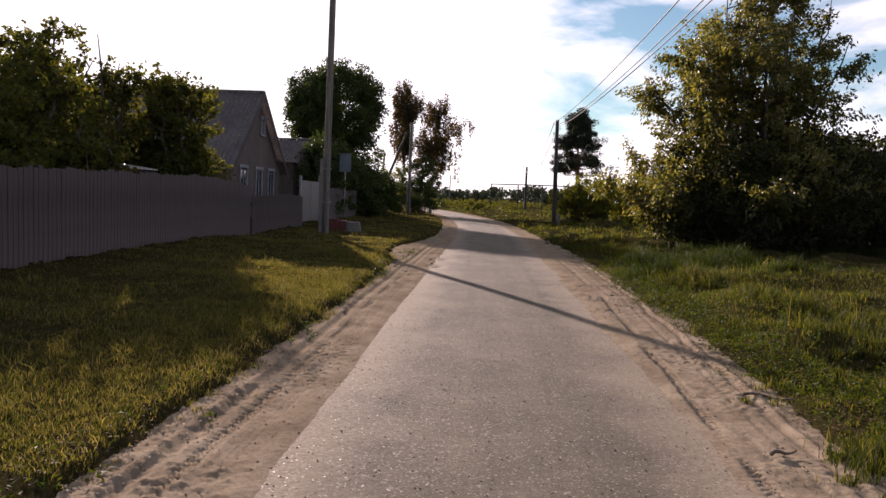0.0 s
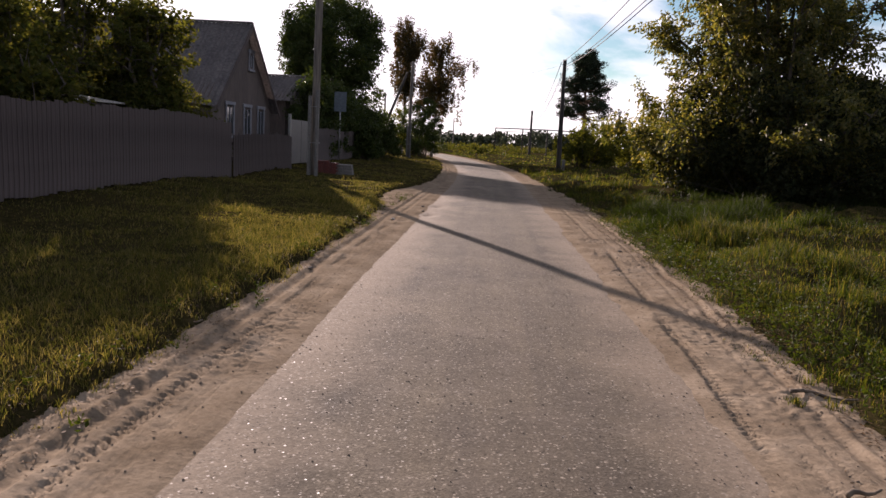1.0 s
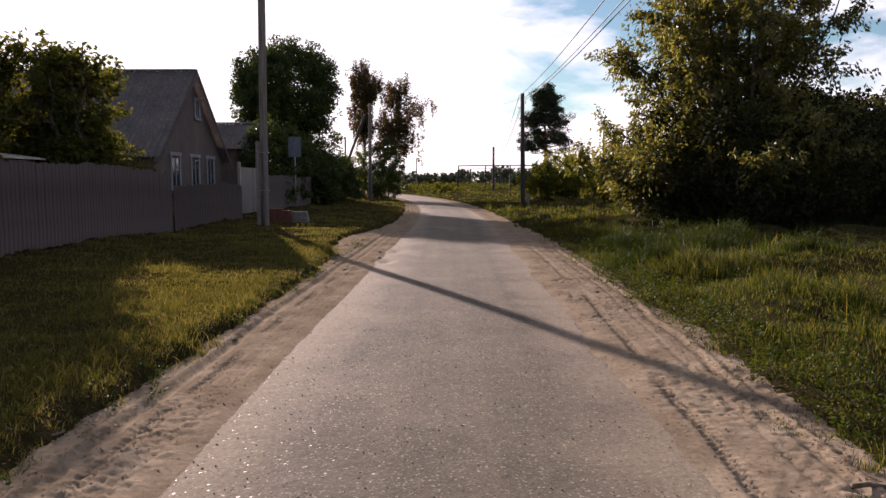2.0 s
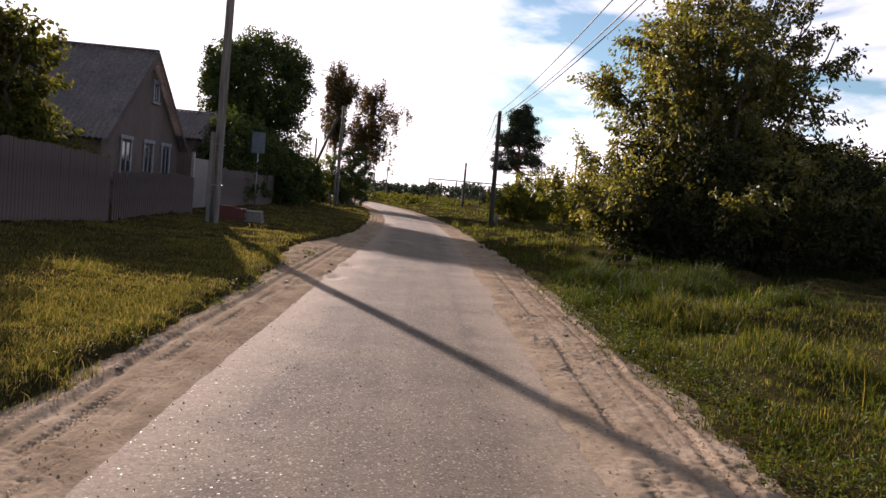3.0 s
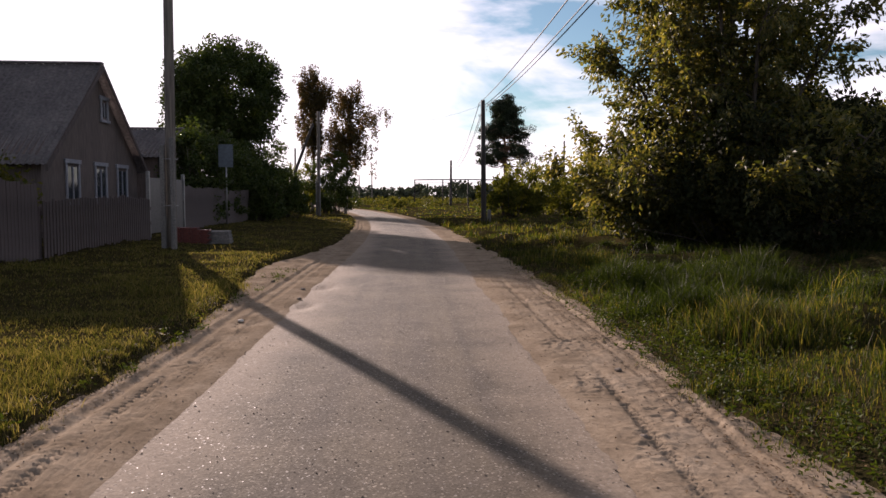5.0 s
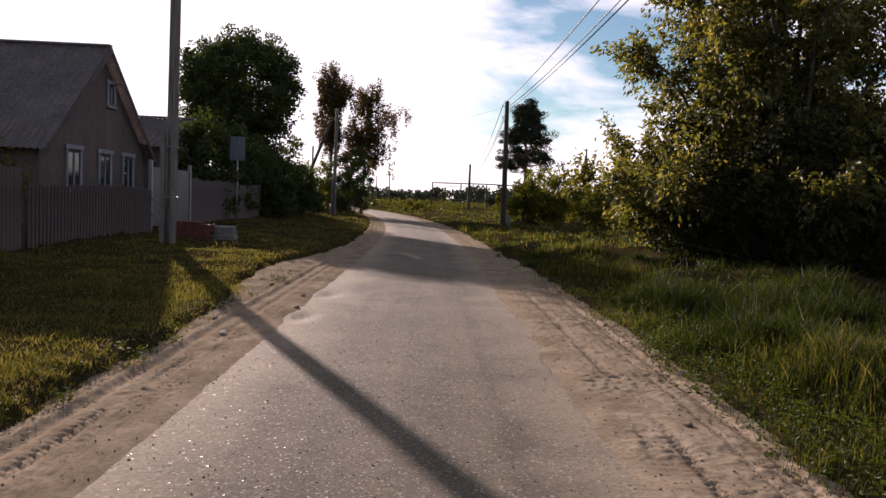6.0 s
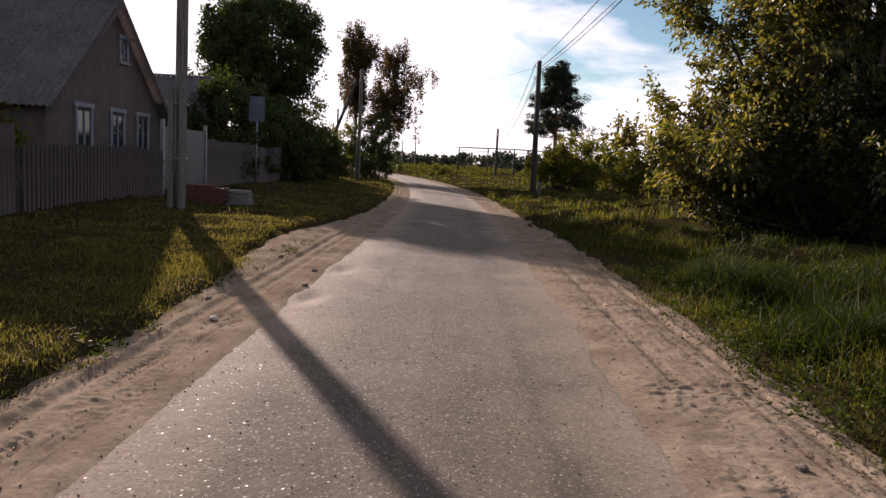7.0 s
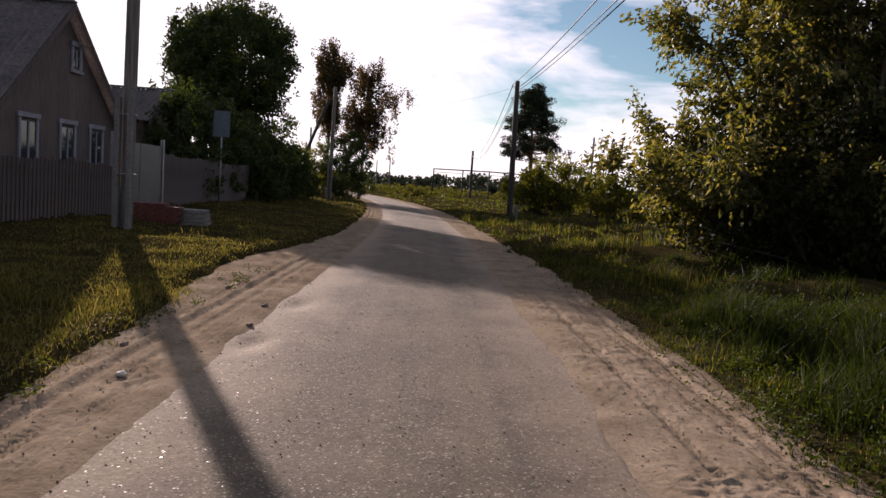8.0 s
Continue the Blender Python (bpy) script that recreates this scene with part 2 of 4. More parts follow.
M_PINE = leaf_material("pine_needles", [(0.012, 0.020, 0.012), (0.020, 0.030, 0.016), (0.03, 0.038, 0.02)], (1.2, 1.3, 0.7), 0.5, 0.15)
M_SHRUB = leaf_material("shrub_leaves", [(0.034, 0.043, 0.011), (0.060, 0.068, 0.018), (0.10, 0.097, 0.03)], (2.9, 2.7, 0.8), 0.6, 0.42, 0.06)
# paler, bluish leaf colour puts the haze of distance into the woods
M_WOODS = leaf_material("far_woods_hazed_leaves", [(0.036, 0.048, 0.036), (0.052, 0.064, 0.046), (0.07, 0.08, 0.054)], (1.2, 1.2, 0.9), 0.7, 0.15)
M_BARK = surface("rough_bark", (0.035, 0.027, 0.02), (0.11, 0.09, 0.07), 16, 2.5, 0.95, 0.8, 0.03, stretch=(1, 1, 0.25))
M_BIRCHBARK = surface("birch_bark", (0.07, 0.06, 0.055), (0.42, 0.39, 0.36), 5, 1.3, 0.8, 0.4, 0.01, stretch=(1, 1, 2.5))
M_PINEBARK = surface("pine_bark", (0.06, 0.035, 0.022), (0.20, 0.105, 0.055), 12, 1.5, 0.95, 0.7, 0.03, stretch=(1, 1, 0.3))
M_POLE = surface("weathered_pole_wood", (0.06, 0.05, 0.042), (0.19, 0.165, 0.14), 22, 2, 0.9, 0.5, 0.01, stretch=(1, 1, 0.06))
M_DARKPOLE = surface("tarred_pole_wood", (0.012, 0.010, 0.009), (0.045, 0.038, 0.032), 22, 2, 0.85, 0.5, 0.01, stretch=(1, 1, 0.06))
M_CONCRETE = surface("grey_concrete", (0.09, 0.086, 0.083), (0.17, 0.162, 0.152), 24, 3, 0.9, 0.4, 0.008)
M_STEEL = surface("dull_steel", (0.16, 0.16, 0.165), (0.30, 0.30, 0.30), 30, 4, 0.45, 0.2, 0.003, metallic=0.8)
M_WIRE = surface("dull_dark_wire", (0.03, 0.03, 0.034), (0.07, 0.07, 0.075), 30, 4, 0.7, 0.1, 0.001)
M_PORCELAIN = surface("white_porcelain", (0.62, 0.61, 0.58), (0.78, 0.77, 0.74), 14, 3, 0.25, 0.05, 0.001)
M_BOARD = surface("grey_fence_boards", (0.040, 0.029, 0.027), (0.10, 0.078, 0.074), 26, 2.2, 0.9, 0.5, 0.006, stretch=(1, 1, 0.05))
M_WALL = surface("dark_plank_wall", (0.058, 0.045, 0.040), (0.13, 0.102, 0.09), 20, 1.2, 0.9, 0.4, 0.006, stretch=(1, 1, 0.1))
M_ROOF = surface("weathered_slate_roof", (0.105, 0.095, 0.098), (0.22, 0.205, 0.20), 10, 1.1, 0.85, 0.4, 0.01)
M_CASING = surface("faded_blue_grey_paint", (0.15, 0.155, 0.18), (0.27, 0.28, 0.31), 18, 2, 0.75, 0.2, 0.003)
M_BRICK = surface("red_brick", (0.055, 0.014, 0.011), (0.11, 0.03, 0.023), 16, 3, 0.9, 0.5, 0.005)
M_PANEL = surface("pale_blue_metal", (0.06, 0.078, 0.10), (0.095, 0.12, 0.145), 10, 1.5, 0.45, 0.1, 0.002, metallic=0.1)
M_GATE = surface("pale_grey_sheet_metal", (0.05, 0.046, 0.046), (0.085, 0.08, 0.08), 12, 1.5, 0.5, 0.15, 0.003, metallic=0.2)
M_SHEET = surface("pale_roof_sheet", (0.42, 0.40, 0.37), (0.62, 0.60, 0.56), 10, 1.5, 0.4, 0.1, 0.002, metallic=0.3)
M_GLASS, _n, _l, _p = material("window_glass")
_p.inputs["Base Color"].default_value = (0.03, 0.035, 0.04, 1)
_p.inputs["Roughness"].default_value = 0.06
M_STONE = surface("pebbles", (0.07, 0.055, 0.043), (0.17, 0.135, 0.105), 20, 4, 0.95, 0.3, 0.004)
M_STICK = surface("dead_wood", (0.05, 0.036, 0.025), (0.15, 0.115, 0.08), 25, 4, 0.9, 0.5, 0.005)

# ---------------------------------------------------------------- mesh helpers


def part(name, data, mat, parent=None, label=""):
    """One mesh object from a bmesh or mesh, under a thing or a part."""
    if isinstance(data, bmesh.types.BMesh):
        me = bpy.data.meshes.new(name)
        data.to_mesh(me)
        data.free()
    else:
        me = data
    if mat is not None and not me.materials:
        me.materials.append(mat)
    ob = new(name, me)
    ob.parent = parent
    if label:
        tagged(ob, label)
    return ob


def mesh_of(name, verts, faces, smooth=False):
    """A mesh from arrays; all faces have the same number of corners."""
    me = bpy.data.meshes.new(name)
    verts, faces = np.asarray(verts, np.float32), np.asarray(faces, np.int32)
    k = faces.shape[1]
    me.vertices.add(len(verts))
    me.vertices.foreach_set("co", verts.ravel())
    me.loops.add(faces.size)
    me.loops.foreach_set("vertex_index", faces.ravel())
    me.polygons.add(len(faces))
    me.polygons.foreach_set("loop_start", np.arange(0, faces.size, k, dtype=np.int32))
    me.polygons.foreach_set("use_smooth", np.full(len(faces), smooth))
    me.update(calc_edges=True)
    return me


def thing(name, x, y, z, label, category, group="", kind="", rz=0):
    e = new(name)
    e.matrix_world = pose(x, y, z, 0, 0, rz)
    return tagged(e, label, category, group, kind)


def box(bm, x0, x1, y0, y1, z0, z1, bevel=0.0):
    r = bmesh.ops.create_cube(bm, size=1)
    bmesh.ops.transform(bm, matrix=Matrix.Translation(((x0 + x1) / 2, (y0 + y1) / 2, (z0 + z1) / 2)) @ Matrix.Diagonal((x1 - x0, y1 - y0, z1 - z0, 1)), verts=r["verts"])
    if bevel:
        edges = list({e for v in r["verts"] for e in v.link_edges})
        bmesh.ops.bevel(bm, geom=edges, offset=bevel, segments=1, affect="EDGES")
    return bm


def boxed(*a, **k):
    return box(bmesh.new(), *a, **k)


rng = np.random.default_rng(7)


def value_noise(x, y, scale, seed=0):
    """Smooth value noise between 0 and 1 on arrays."""
    x, y = np.asarray(x, float) / scale + 1000, np.asarray(y, float) / scale + 1000
    i, j = np.floor(x).astype(np.int64), np.floor(y).astype(np.int64)
    u, v = x - i, y - j
    u, v = u * u * (3 - 2 * u), v * v * (3 - 2 * v)

    def h(a, b):
        n = (a * 374761393 + b * 668265263 + seed * 1442695041) & 0x7FFFFFFF
        n = ((n ^ (n >> 13)) * 1274126177) & 0x7FFFFFFF
        return ((n ^ (n >> 16)) & 0xFFFF) / 65535.0

    return (h(i, j) * (1 - u) + h(i + 1, j) * u) * (1 - v) + (h(i, j + 1) * (1 - u) + h(i + 1, j + 1) * u) * v


def tube_arrays(points, radii, sides=6):
    """A tapered tube along points, closed at both ends by quads that meet in a point."""
    p = np.asarray(points, float)
    r = np.asarray(radii, float)
    d = np.gradient(p, axis=0)
    d /= np.linalg.norm(d, axis=1)[:, None] + 1e-9
    up = np.where(np.abs(d[:, 2:3]) > 0.9, [[1.0, 0, 0]], [[0, 0, 1.0]])
    a = np.cross(d, up)
    a /= np.linalg.norm(a, axis=1)[:, None] + 1e-9
    b = np.cross(d, a)
    t = np.linspace(0, 2 * np.pi, sides, endpoint=False)
    v = p[:, None] + r[:, None, None] * (np.cos(t)[None, :, None] * a[:, None] + np.sin(t)[None, :, None] * b[:, None])
    v = np.concatenate([np.repeat(p[:1, None], sides, 1), v, np.repeat(p[-1:, None], sides, 1)])
    n = len(v)
    i, j = np.meshgrid(np.arange(n - 1), np.arange(sides), indexing="ij")
    k = (j + 1) % sides
    f = np.stack([i * sides + j, i * sides + k, (i + 1) * sides + k, (i + 1) * sides + j], -1).reshape(-1, 4)
    return v.reshape(-1, 3), f


class Heap:
    """Gathers arrays of vertices and faces into one mesh."""

    def __init__(self):
        self.v, self.f, self.n = [], [], 0

    def add(self, v, f):
        self.v.append(np.asarray(v, np.float32))
        self.f.append(np.asarray(f, np.int32) + self.n)
        self.n += len(v)

    def mesh(self, name, smooth=False):
        return mesh_of(name, np.concatenate(self.v), np.concatenate(self.f), smooth)


def tube(name, points, radii, mat, parent, sides=10, label=""):
    v, f = tube_arrays(points, radii, sides)
    return part(name, mesh_of(name, v, f, True), mat, parent, label)


def unit(v):
    return v / (np.linalg.norm(v, axis=-1, keepdims=True) + 1e-9)


def leaf_arrays(centres, length, width, droop=0.3, along=None, fold=0.25):
    """Folded four-cornered leaves at the centres, tips in random directions, hanging a little."""
    n = len(centres)
    d = rng.normal(size=(n, 3)) if along is None else along + 0.6 * rng.normal(size=(n, 3))
    d[:, 2] -= droop
    d = unit(d)
    s = unit(np.cross(d, rng.normal(size=(n, 3))))
    up = np.cross(s, d)
    L = length * rng.uniform(0.65, 1.25, (n, 1))
    W = width * rng.uniform(0.7, 1.2, (n, 1))
    a, c = centres - d * L * 0.5, centres + d * L * 0.5
    m = centres - d * L * 0.06
    b, e = m + s * W * 0.5 + up * W * fold, m - s * W * 0.5 + up * W * fold
    v = np.stack([a, b, c, e], 1).reshape(-1, 3)
    i = np.arange(n)[:, None] * 4
    f = np.concatenate([i + [[0, 1, 2]], i + [[0, 2, 3]]])
    return v, f


# ---------------------------------------------------------------- ground, road, verges


def road_centre(y):
    y = np.asarray(y, float)
    return 0.1 - 0.0017 * np.clip(y - 25, 0, 75) ** 2 - 0.255 * np.clip(y - 100, 0, None)


def sand_bay(y):
    """How far the sand reaches beyond its usual edge on the western side."""
    return 0.75 * np.exp(-(((np.asarray(y, float) - 22.0) / 4.5) ** 2))


def sand_wide(y):
    """How far the sand reaches beyond its usual edge on the eastern side."""
    return 0.34 * np.clip((np.asarray(y, float) - 5.5) / 4.0, 0, 1) * np.clip((32 - np.asarray(y, float)) / 10, 0, 1) - 0.10


def ground_height(x, y):
    x, y = np.asarray(x, float), np.asarray(y, float)
    d = x - road_centre(y)
    a = np.abs(d) - np.where(d < 0, 0.12 + sand_bay(y), sand_wide(y)) + 0.22 * (value_noise(x, y, 0.7, 3) - 0.5) + 0.12 * (value_noise(x, y, 0.17, 4) - 0.5)
    near = np.clip((a - 2.2) / np.where(d < 0, 0.3, 0.5), 0, 1)
    far = np.clip((a - 2.8) / 6.0, 0, 1)
    far = far * far * (3 - 2 * far)
    z = -0.07 + np.where(d < 0, 0.18, 0.14) * near * near * (3 - 2 * near) + np.where(d < 0, 0.24, 0.28) * far
    rough = np.clip((a - 2.2) / 1.0, 0, 1) * np.clip(1 - (y - 90) / 100, 0.15, 1)
    return z + rough * (0.16 * (value_noise(x, y, 2.3, 5) - 0.5) + 0.07 * (value_noise(x, y, 0.5, 6) - 0.5) + np.where(d > 0, 0.55, 0.05) * np.clip((a - 2.5) / 1.0, 0, 1) * np.clip(1 - (y - 45) / 30, 0, 1) * (value_noise(x, y, 1.05, 7) - 0.42))


def spread(inner, step, outer, grow=1.22):
    """Coordinates that are evenly spaced up to inner and widen out to outer."""
    c = list(np.arange(0, inner, step))
    s = step
    while c[-1] < outer:
        s *= grow
        c.append(c[-1] + s)
    return np.array(c)


gx = spread(9, 0.12, 2600)
gx = np.concatenate([-gx[:0:-1], gx])
gy = np.concatenate([-spread(2, 0.5, 2600, 1.5)[:0:-1], spread(34, 0.16, 2800, 1.06)])
GX, GY = np.meshgrid(gx, gy)
# follow the road's bend with the fine columns
GXR = GX + np.where(np.abs(GX) < 400, road_centre(np.clip(GY, -50, 300)) * np.clip(1 - np.abs(GX) / 400, 0, 1), 0)
gv = np.stack([GXR, GY, ground_height(GXR, GY)], -1).reshape(-1, 3)
ni, nj = GX.shape
ii, jj = np.meshgrid(np.arange(ni - 1), np.arange(nj - 1), indexing="ij")
gf = np.stack([ii * nj + jj, ii * nj + jj + 1, (ii + 1) * nj + jj + 1, (ii + 1) * nj + jj], -1).reshape(-1, 4)
tagged(part("ground", mesh_of("ground", gv, gf, True), M_SOIL), "grassy sandy soil beside the village road", "ground", kind="structure")


def strip_mesh(name, ys, us, height):
    """A sheet along the road: us are offsets from its centre line."""
    U, Y = np.meshgrid(us, ys)
    X = road_centre(Y) + U
    v = np.stack([X, Y, height(U, Y, X)], -1).reshape(-1, 3)
    a, b = U.shape
    i, j = np.meshgrid(np.arange(a - 1), np.arange(b - 1), indexing="ij")
    f = np.stack([i * b + j, i * b + j + 1, (i + 1) * b + j + 1, (i + 1) * b + j], -1).reshape(-1, 4)
    me = mesh_of(name, v, f, True)
    me.attributes.new("across", "FLOAT", "POINT").data.foreach_set("value", U.ravel().astype(np.float32))
    return me


def dent(u, y, cu, cy, ru, ry):
    return np.exp(-(((u - cu) / ru) ** 2) - ((y - cy) / ry) ** 2)


def asphalt_height(u, y, x):
    z = 0.022 * (1 - np.clip(np.abs(u) / 1.6, 0, 1) ** 2)
    z += 0.012 * (value_noise(x, y, 1.3, 11) - 0.5) * np.clip((1.45 - np.abs(u)) / 0.5, 0, 1)
    z -= 0.05 * dent(u, y, -1.36, 18.5, 0.16, 0.38) + 0.05 * dent(u, y, -1.40, 16.4, 0.15, 0.34)
    west = u < 0
    lip = np.where(west, 1.56 + 0.07 * np.clip((y - 6) / 5, 0, 1), 1.42)
    ragged = np.where(west, 0.05, 0.2) * (value_noise(x, y, 0.9, 12) - 0.5) + np.where(west, 0.012, 0.1) * (value_noise(x, y, 0.2, 13) - 0.5)
    return z - 0.05 * np.clip((np.abs(u) - lip - ragged) / np.where(west, 0.12, 0.2), 0, 1)


road_y = np.concatenate([np.arange(-45, -3, 0.6), np.arange(-3, 1.5, 0.12), np.arange(1.5, 24, 0.05), np.arange(24, 30, 0.12), np.arange(30, 150, 0.6)])
road_u = np.concatenate([np.linspace(-1.80, -1.42, 20), np.linspace(-1.38, 1.18, 38), np.linspace(1.2, 1.62, 20)])
tagged(part("road", strip_mesh("road", road_y, road_u, asphalt_height), M_ASPHALT),
       "narrow worn grey asphalt village road with dusty edges", "road", kind="structure")


def tread(u, y, cu, wide, pitch, slant):
    """A lugged tyre's print, 0 to 1 deep: short sharp slots on both sides of a shallow groove."""
    o = u - cu
    inside = np.clip(1.6 - 1.6 * np.abs(o / wide), 0, 1)
    bars = np.clip(0.5 + 2.2 * np.sin(2 * np.pi * (y + slant * np.abs(o) + 0.5 * pitch * (o > 0)) / pitch), 0, 1)
    return inside * (0.18 + 0.82 * bars)


def band(o, wide):
    """A flat-bottomed groove across the offset o, with soft shoulders."""
    return np.clip(1.5 - 1.5 * np.abs(o) / wide, 0, 1)


def verge_height(side):
    def height(u, y, x):
        o = np.abs(u)
        wander = 0.10 * (value_noise(0 * y, y, 6.0, 25 + side) - 0.5) + 0.035 * (value_noise(0 * y, y, 1.3, 28 + side) - 0.5)
        rim = 1.66 + 0.07 * np.clip((y - 6) / 5, 0, 1) if side < 0 else 1.58
        ragged = np.where(side < 0, 0.03, 0.12) * (value_noise(x, y, 1.7, 21 + side) - 0.5) + np.where(side < 0, 0.015, 0.14) * (value_noise(x, y, 0.35, 22) - 0.5) + np.where(side < 0, 0.01, 0.05) * (value_noise(x, y, 0.09, 27) - 0.5)
        z = 0.013 - 0.034 * np.clip((rim - (0.08 if side < 0 else 0) + ragged - o) / (0.3 if side < 0 else 0.6), 0, 1)
        loose = np.clip((o - rim + 0.12) / 0.2, 0.15, 1)
        z += loose * (0.024 * (value_noise(x, y, 0.45, 23) - 0.5) + 0.009 * (value_noise(x, y, 0.12, 24) - 0.5) + 0.006 * (value_noise(x, y, 0.045, 29) - 0.5))
        # crumbled clods thrown up between the tracks
        heaps = np.clip(value_noise(x, y, 0.8, 31 + side) * 2.2 - 0.75, 0, 1)
        z += loose * heaps * 0.014 * np.clip(value_noise(x, y, 0.045, 32) * 2.6 - 1.35, 0, 1)
        z += loose * heaps * 0.009 * np.clip(value_noise(x, y, 0.026, 33) * 2.6 - 1.3, 0, 1)
        worn = np.clip(2.6 * value_noise(x, y, 0.9, 26) - 0.3, 0, 1)
        if side < 0:
            # a smooth wheel track along the asphalt, then a lugged one, a rut and a bicycle's print
            z -= 0.005 * band(o - 1.80 - wander, 0.10) + 0.005 * band(o - 1.80 - wander, 0.11) * np.sin(2 * np.pi * (o - wander) / 0.05)
            z -= worn * 0.030 * tread(u, y, -(2.00 + wander), 0.065, 0.07, 0.8)
            z -= 0.020 * band(o - 2.20 - wander * 1.4, 0.06) - 0.014 * band(o - 2.30 - wander * 1.4, 0.04)
            z -= (0.35 + 0.65 * worn) * 0.016 * tread(u, y, -(2.44 - wander), 0.03, 0.04, 0.6)
            z -= 0.035 * dent(u, y, -1.42, 18.5, 0.2, 0.4) + 0.035 * dent(u, y, -1.46, 16.4, 0.2, 0.36)
        else:
            lug = np.clip(1.58 + 0.045 * (y - 5.5), 1.5, 1.9) + wander
            z -= worn * 0.026 * tread(u, y, lug, 0.065, 0.07, 0.8)
            z -= (1 - worn) * 0.015 * tread(u, y, lug + 0.17, 0.05, 0.058, -0.7)
            z -= 0.014 * tread(u, y, lug + 0.38 - wander, 0.028, 0.045, 0.5)
            z -= 0.013 * band(o - lug - 0.52 - wander, 0.05) - 0.014 * band(o - lug - 0.60 - wander, 0.04)
        return z - 0.06 * np.clip((o - (2.48 + sand_bay(y) if side < 0 else 2.50 + sand_wide(y))) / 0.25, 0, 1)
    return height


verge_y = np.concatenate([np.arange(-45, 1.5, 0.4), np.arange(1.5, 3, 0.03), np.arange(3, 14, 0.02), np.arange(14, 26, 0.04), np.arange(26, 60, 0.15), np.arange(60, 140, 0.8)])
for side, where in ((-1, "west"), (1, "east")):
    us = np.concatenate([np.linspace(1.25, 2.65, 70), np.linspace(2.68, 3.5, 12)]) if side < 0 else np.concatenate([np.linspace(1.2, 2.6, 70), np.linspace(2.62, 3.1, 12)])
    tagged(part("verge_" + where, strip_mesh("verge", verge_y, side * us, verge_height(side)), M_SAND),
           "sandy road verge pressed with tyre tread tracks", "verge", kind="structure")

# ---------------------------------------------------------------- trees and shrubs


def reseed(k):
    """A random stream of its own for each thing."""
    global rng
    rng = np.random.default_rng(k)


def limbs_to(heap, start, ends, r0, r1, sides=5, sag=0.12):
    """Bowed limbs from points on a stem to the clumps that they carry."""
    for s, e in zip(start, ends):
        t = np.linspace(0, 1, 6)[:, None]
        side = rng.normal(size=3) * np.linalg.norm(e - s) * sag
        p = s + (e - s) * t + side * np.sin(np.pi * t)
        heap.add(*tube_arrays(p, np.linspace(r0, r1, 6), sides))


def clump_points(centres, radius, count, squash=0.8):
    """Points gathered round each centre, thicker towards the outside of the clump."""
    n = len(centres)
    d = unit(rng.normal(size=(n, count, 3)))
    r = rng.uniform(0.15, 1, (n, count, 1)) ** 0.6
    size = np.asarray(radius).reshape(-1, 1, 1) if np.ndim(radius) else radius
    p = centres[:, None] + d * r * size * np.array([1, 1, squash])
    return p.reshape(-1, 3)


def round_tree(x, y):
    """A dense tree with a ball-shaped, uneven crown over a dark lower skirt of suckers."""
    z0 = float(ground_height(x, y))
    t = thing("round_tree", x, y, z0, "dense dark-leaved tree with rounded crown behind the fence", "tree")
    wood = Heap()
    trunk = np.array([[0, 0, -0.3], [0.08, 0.02, 1.2], [0.0, 0.08, 2.6], [0.1, 0.0, 4.4], [0.0, 0.0, 6.6], [0.05, 0.05, 10.0]])
    wood.add(*tube_arrays(trunk, [0.34, 0.27, 0.24, 0.2, 0.13, 0.05], 10))
    n = 420
    d = unit(rng.normal(size=(n, 3)))
    r = rng.uniform(0.25, 1, (n, 1)) ** 0.42
    bump = 1 + 0.13 * (value_noise(np.arctan2(d[:, 1], d[:, 0]) * 2, d[:, 2] * 2.5, 0.8, 40)[:, None] - 0.5) * 2
    c = np.array([0, 0, 7.45]) + d * r * bump * np.array([3.68, 3.68, 3.6])
    pick = c[rng.permutation(n)[:70]]
    h = np.clip(pick[:, 2] * 0.62 - 0.2, 2.2, 8.2)
    start = np.stack([np.interp(h, trunk[:, 2], trunk[:, i]) for i in range(3)], 1)
    limbs_to(wood, start, pick, 0.075, 0.015)
    part("trunk", wood.mesh("trunk", True), M_BARK, t, "dark rough trunk and limbs")
    heap = Heap()
    p = clump_points(c, rng.uniform(0.45, 0.8, n), 118)
    heap.add(*leaf_arrays(p, 0.21, 0.13, 0.5))
    # a few shoots that break the outline
    m = 60
    d2 = unit(rng.normal(size=(m, 3)))
    q = np.array([0, 0, 7.45]) + d2 * np.array([3.95, 3.95, 3.85])
    heap.add(*leaf_arrays(clump_points(q, 0.26, 18), 0.17, 0.10, 0.2))
    # skirt of lower foliage
    k = 90
    a, hh = rng.uniform(0, 2 * np.pi, k), rng.uniform(0.5, 4.6, k)
    rad = rng.uniform(0.4, 1, k) ** 0.5 * (1.5 + 0.25 * hh)
    low = np.stack([np.cos(a) * rad + 0.9, np.sin(a) * rad, hh], 1)
    heap.add(*leaf_arrays(clump_points(low, 0.6, 110), 0.2, 0.12, 0.5))
    part("crown", heap.mesh("crown"), M_ROUND, t, "dense dark green leaf canopy")
    return t


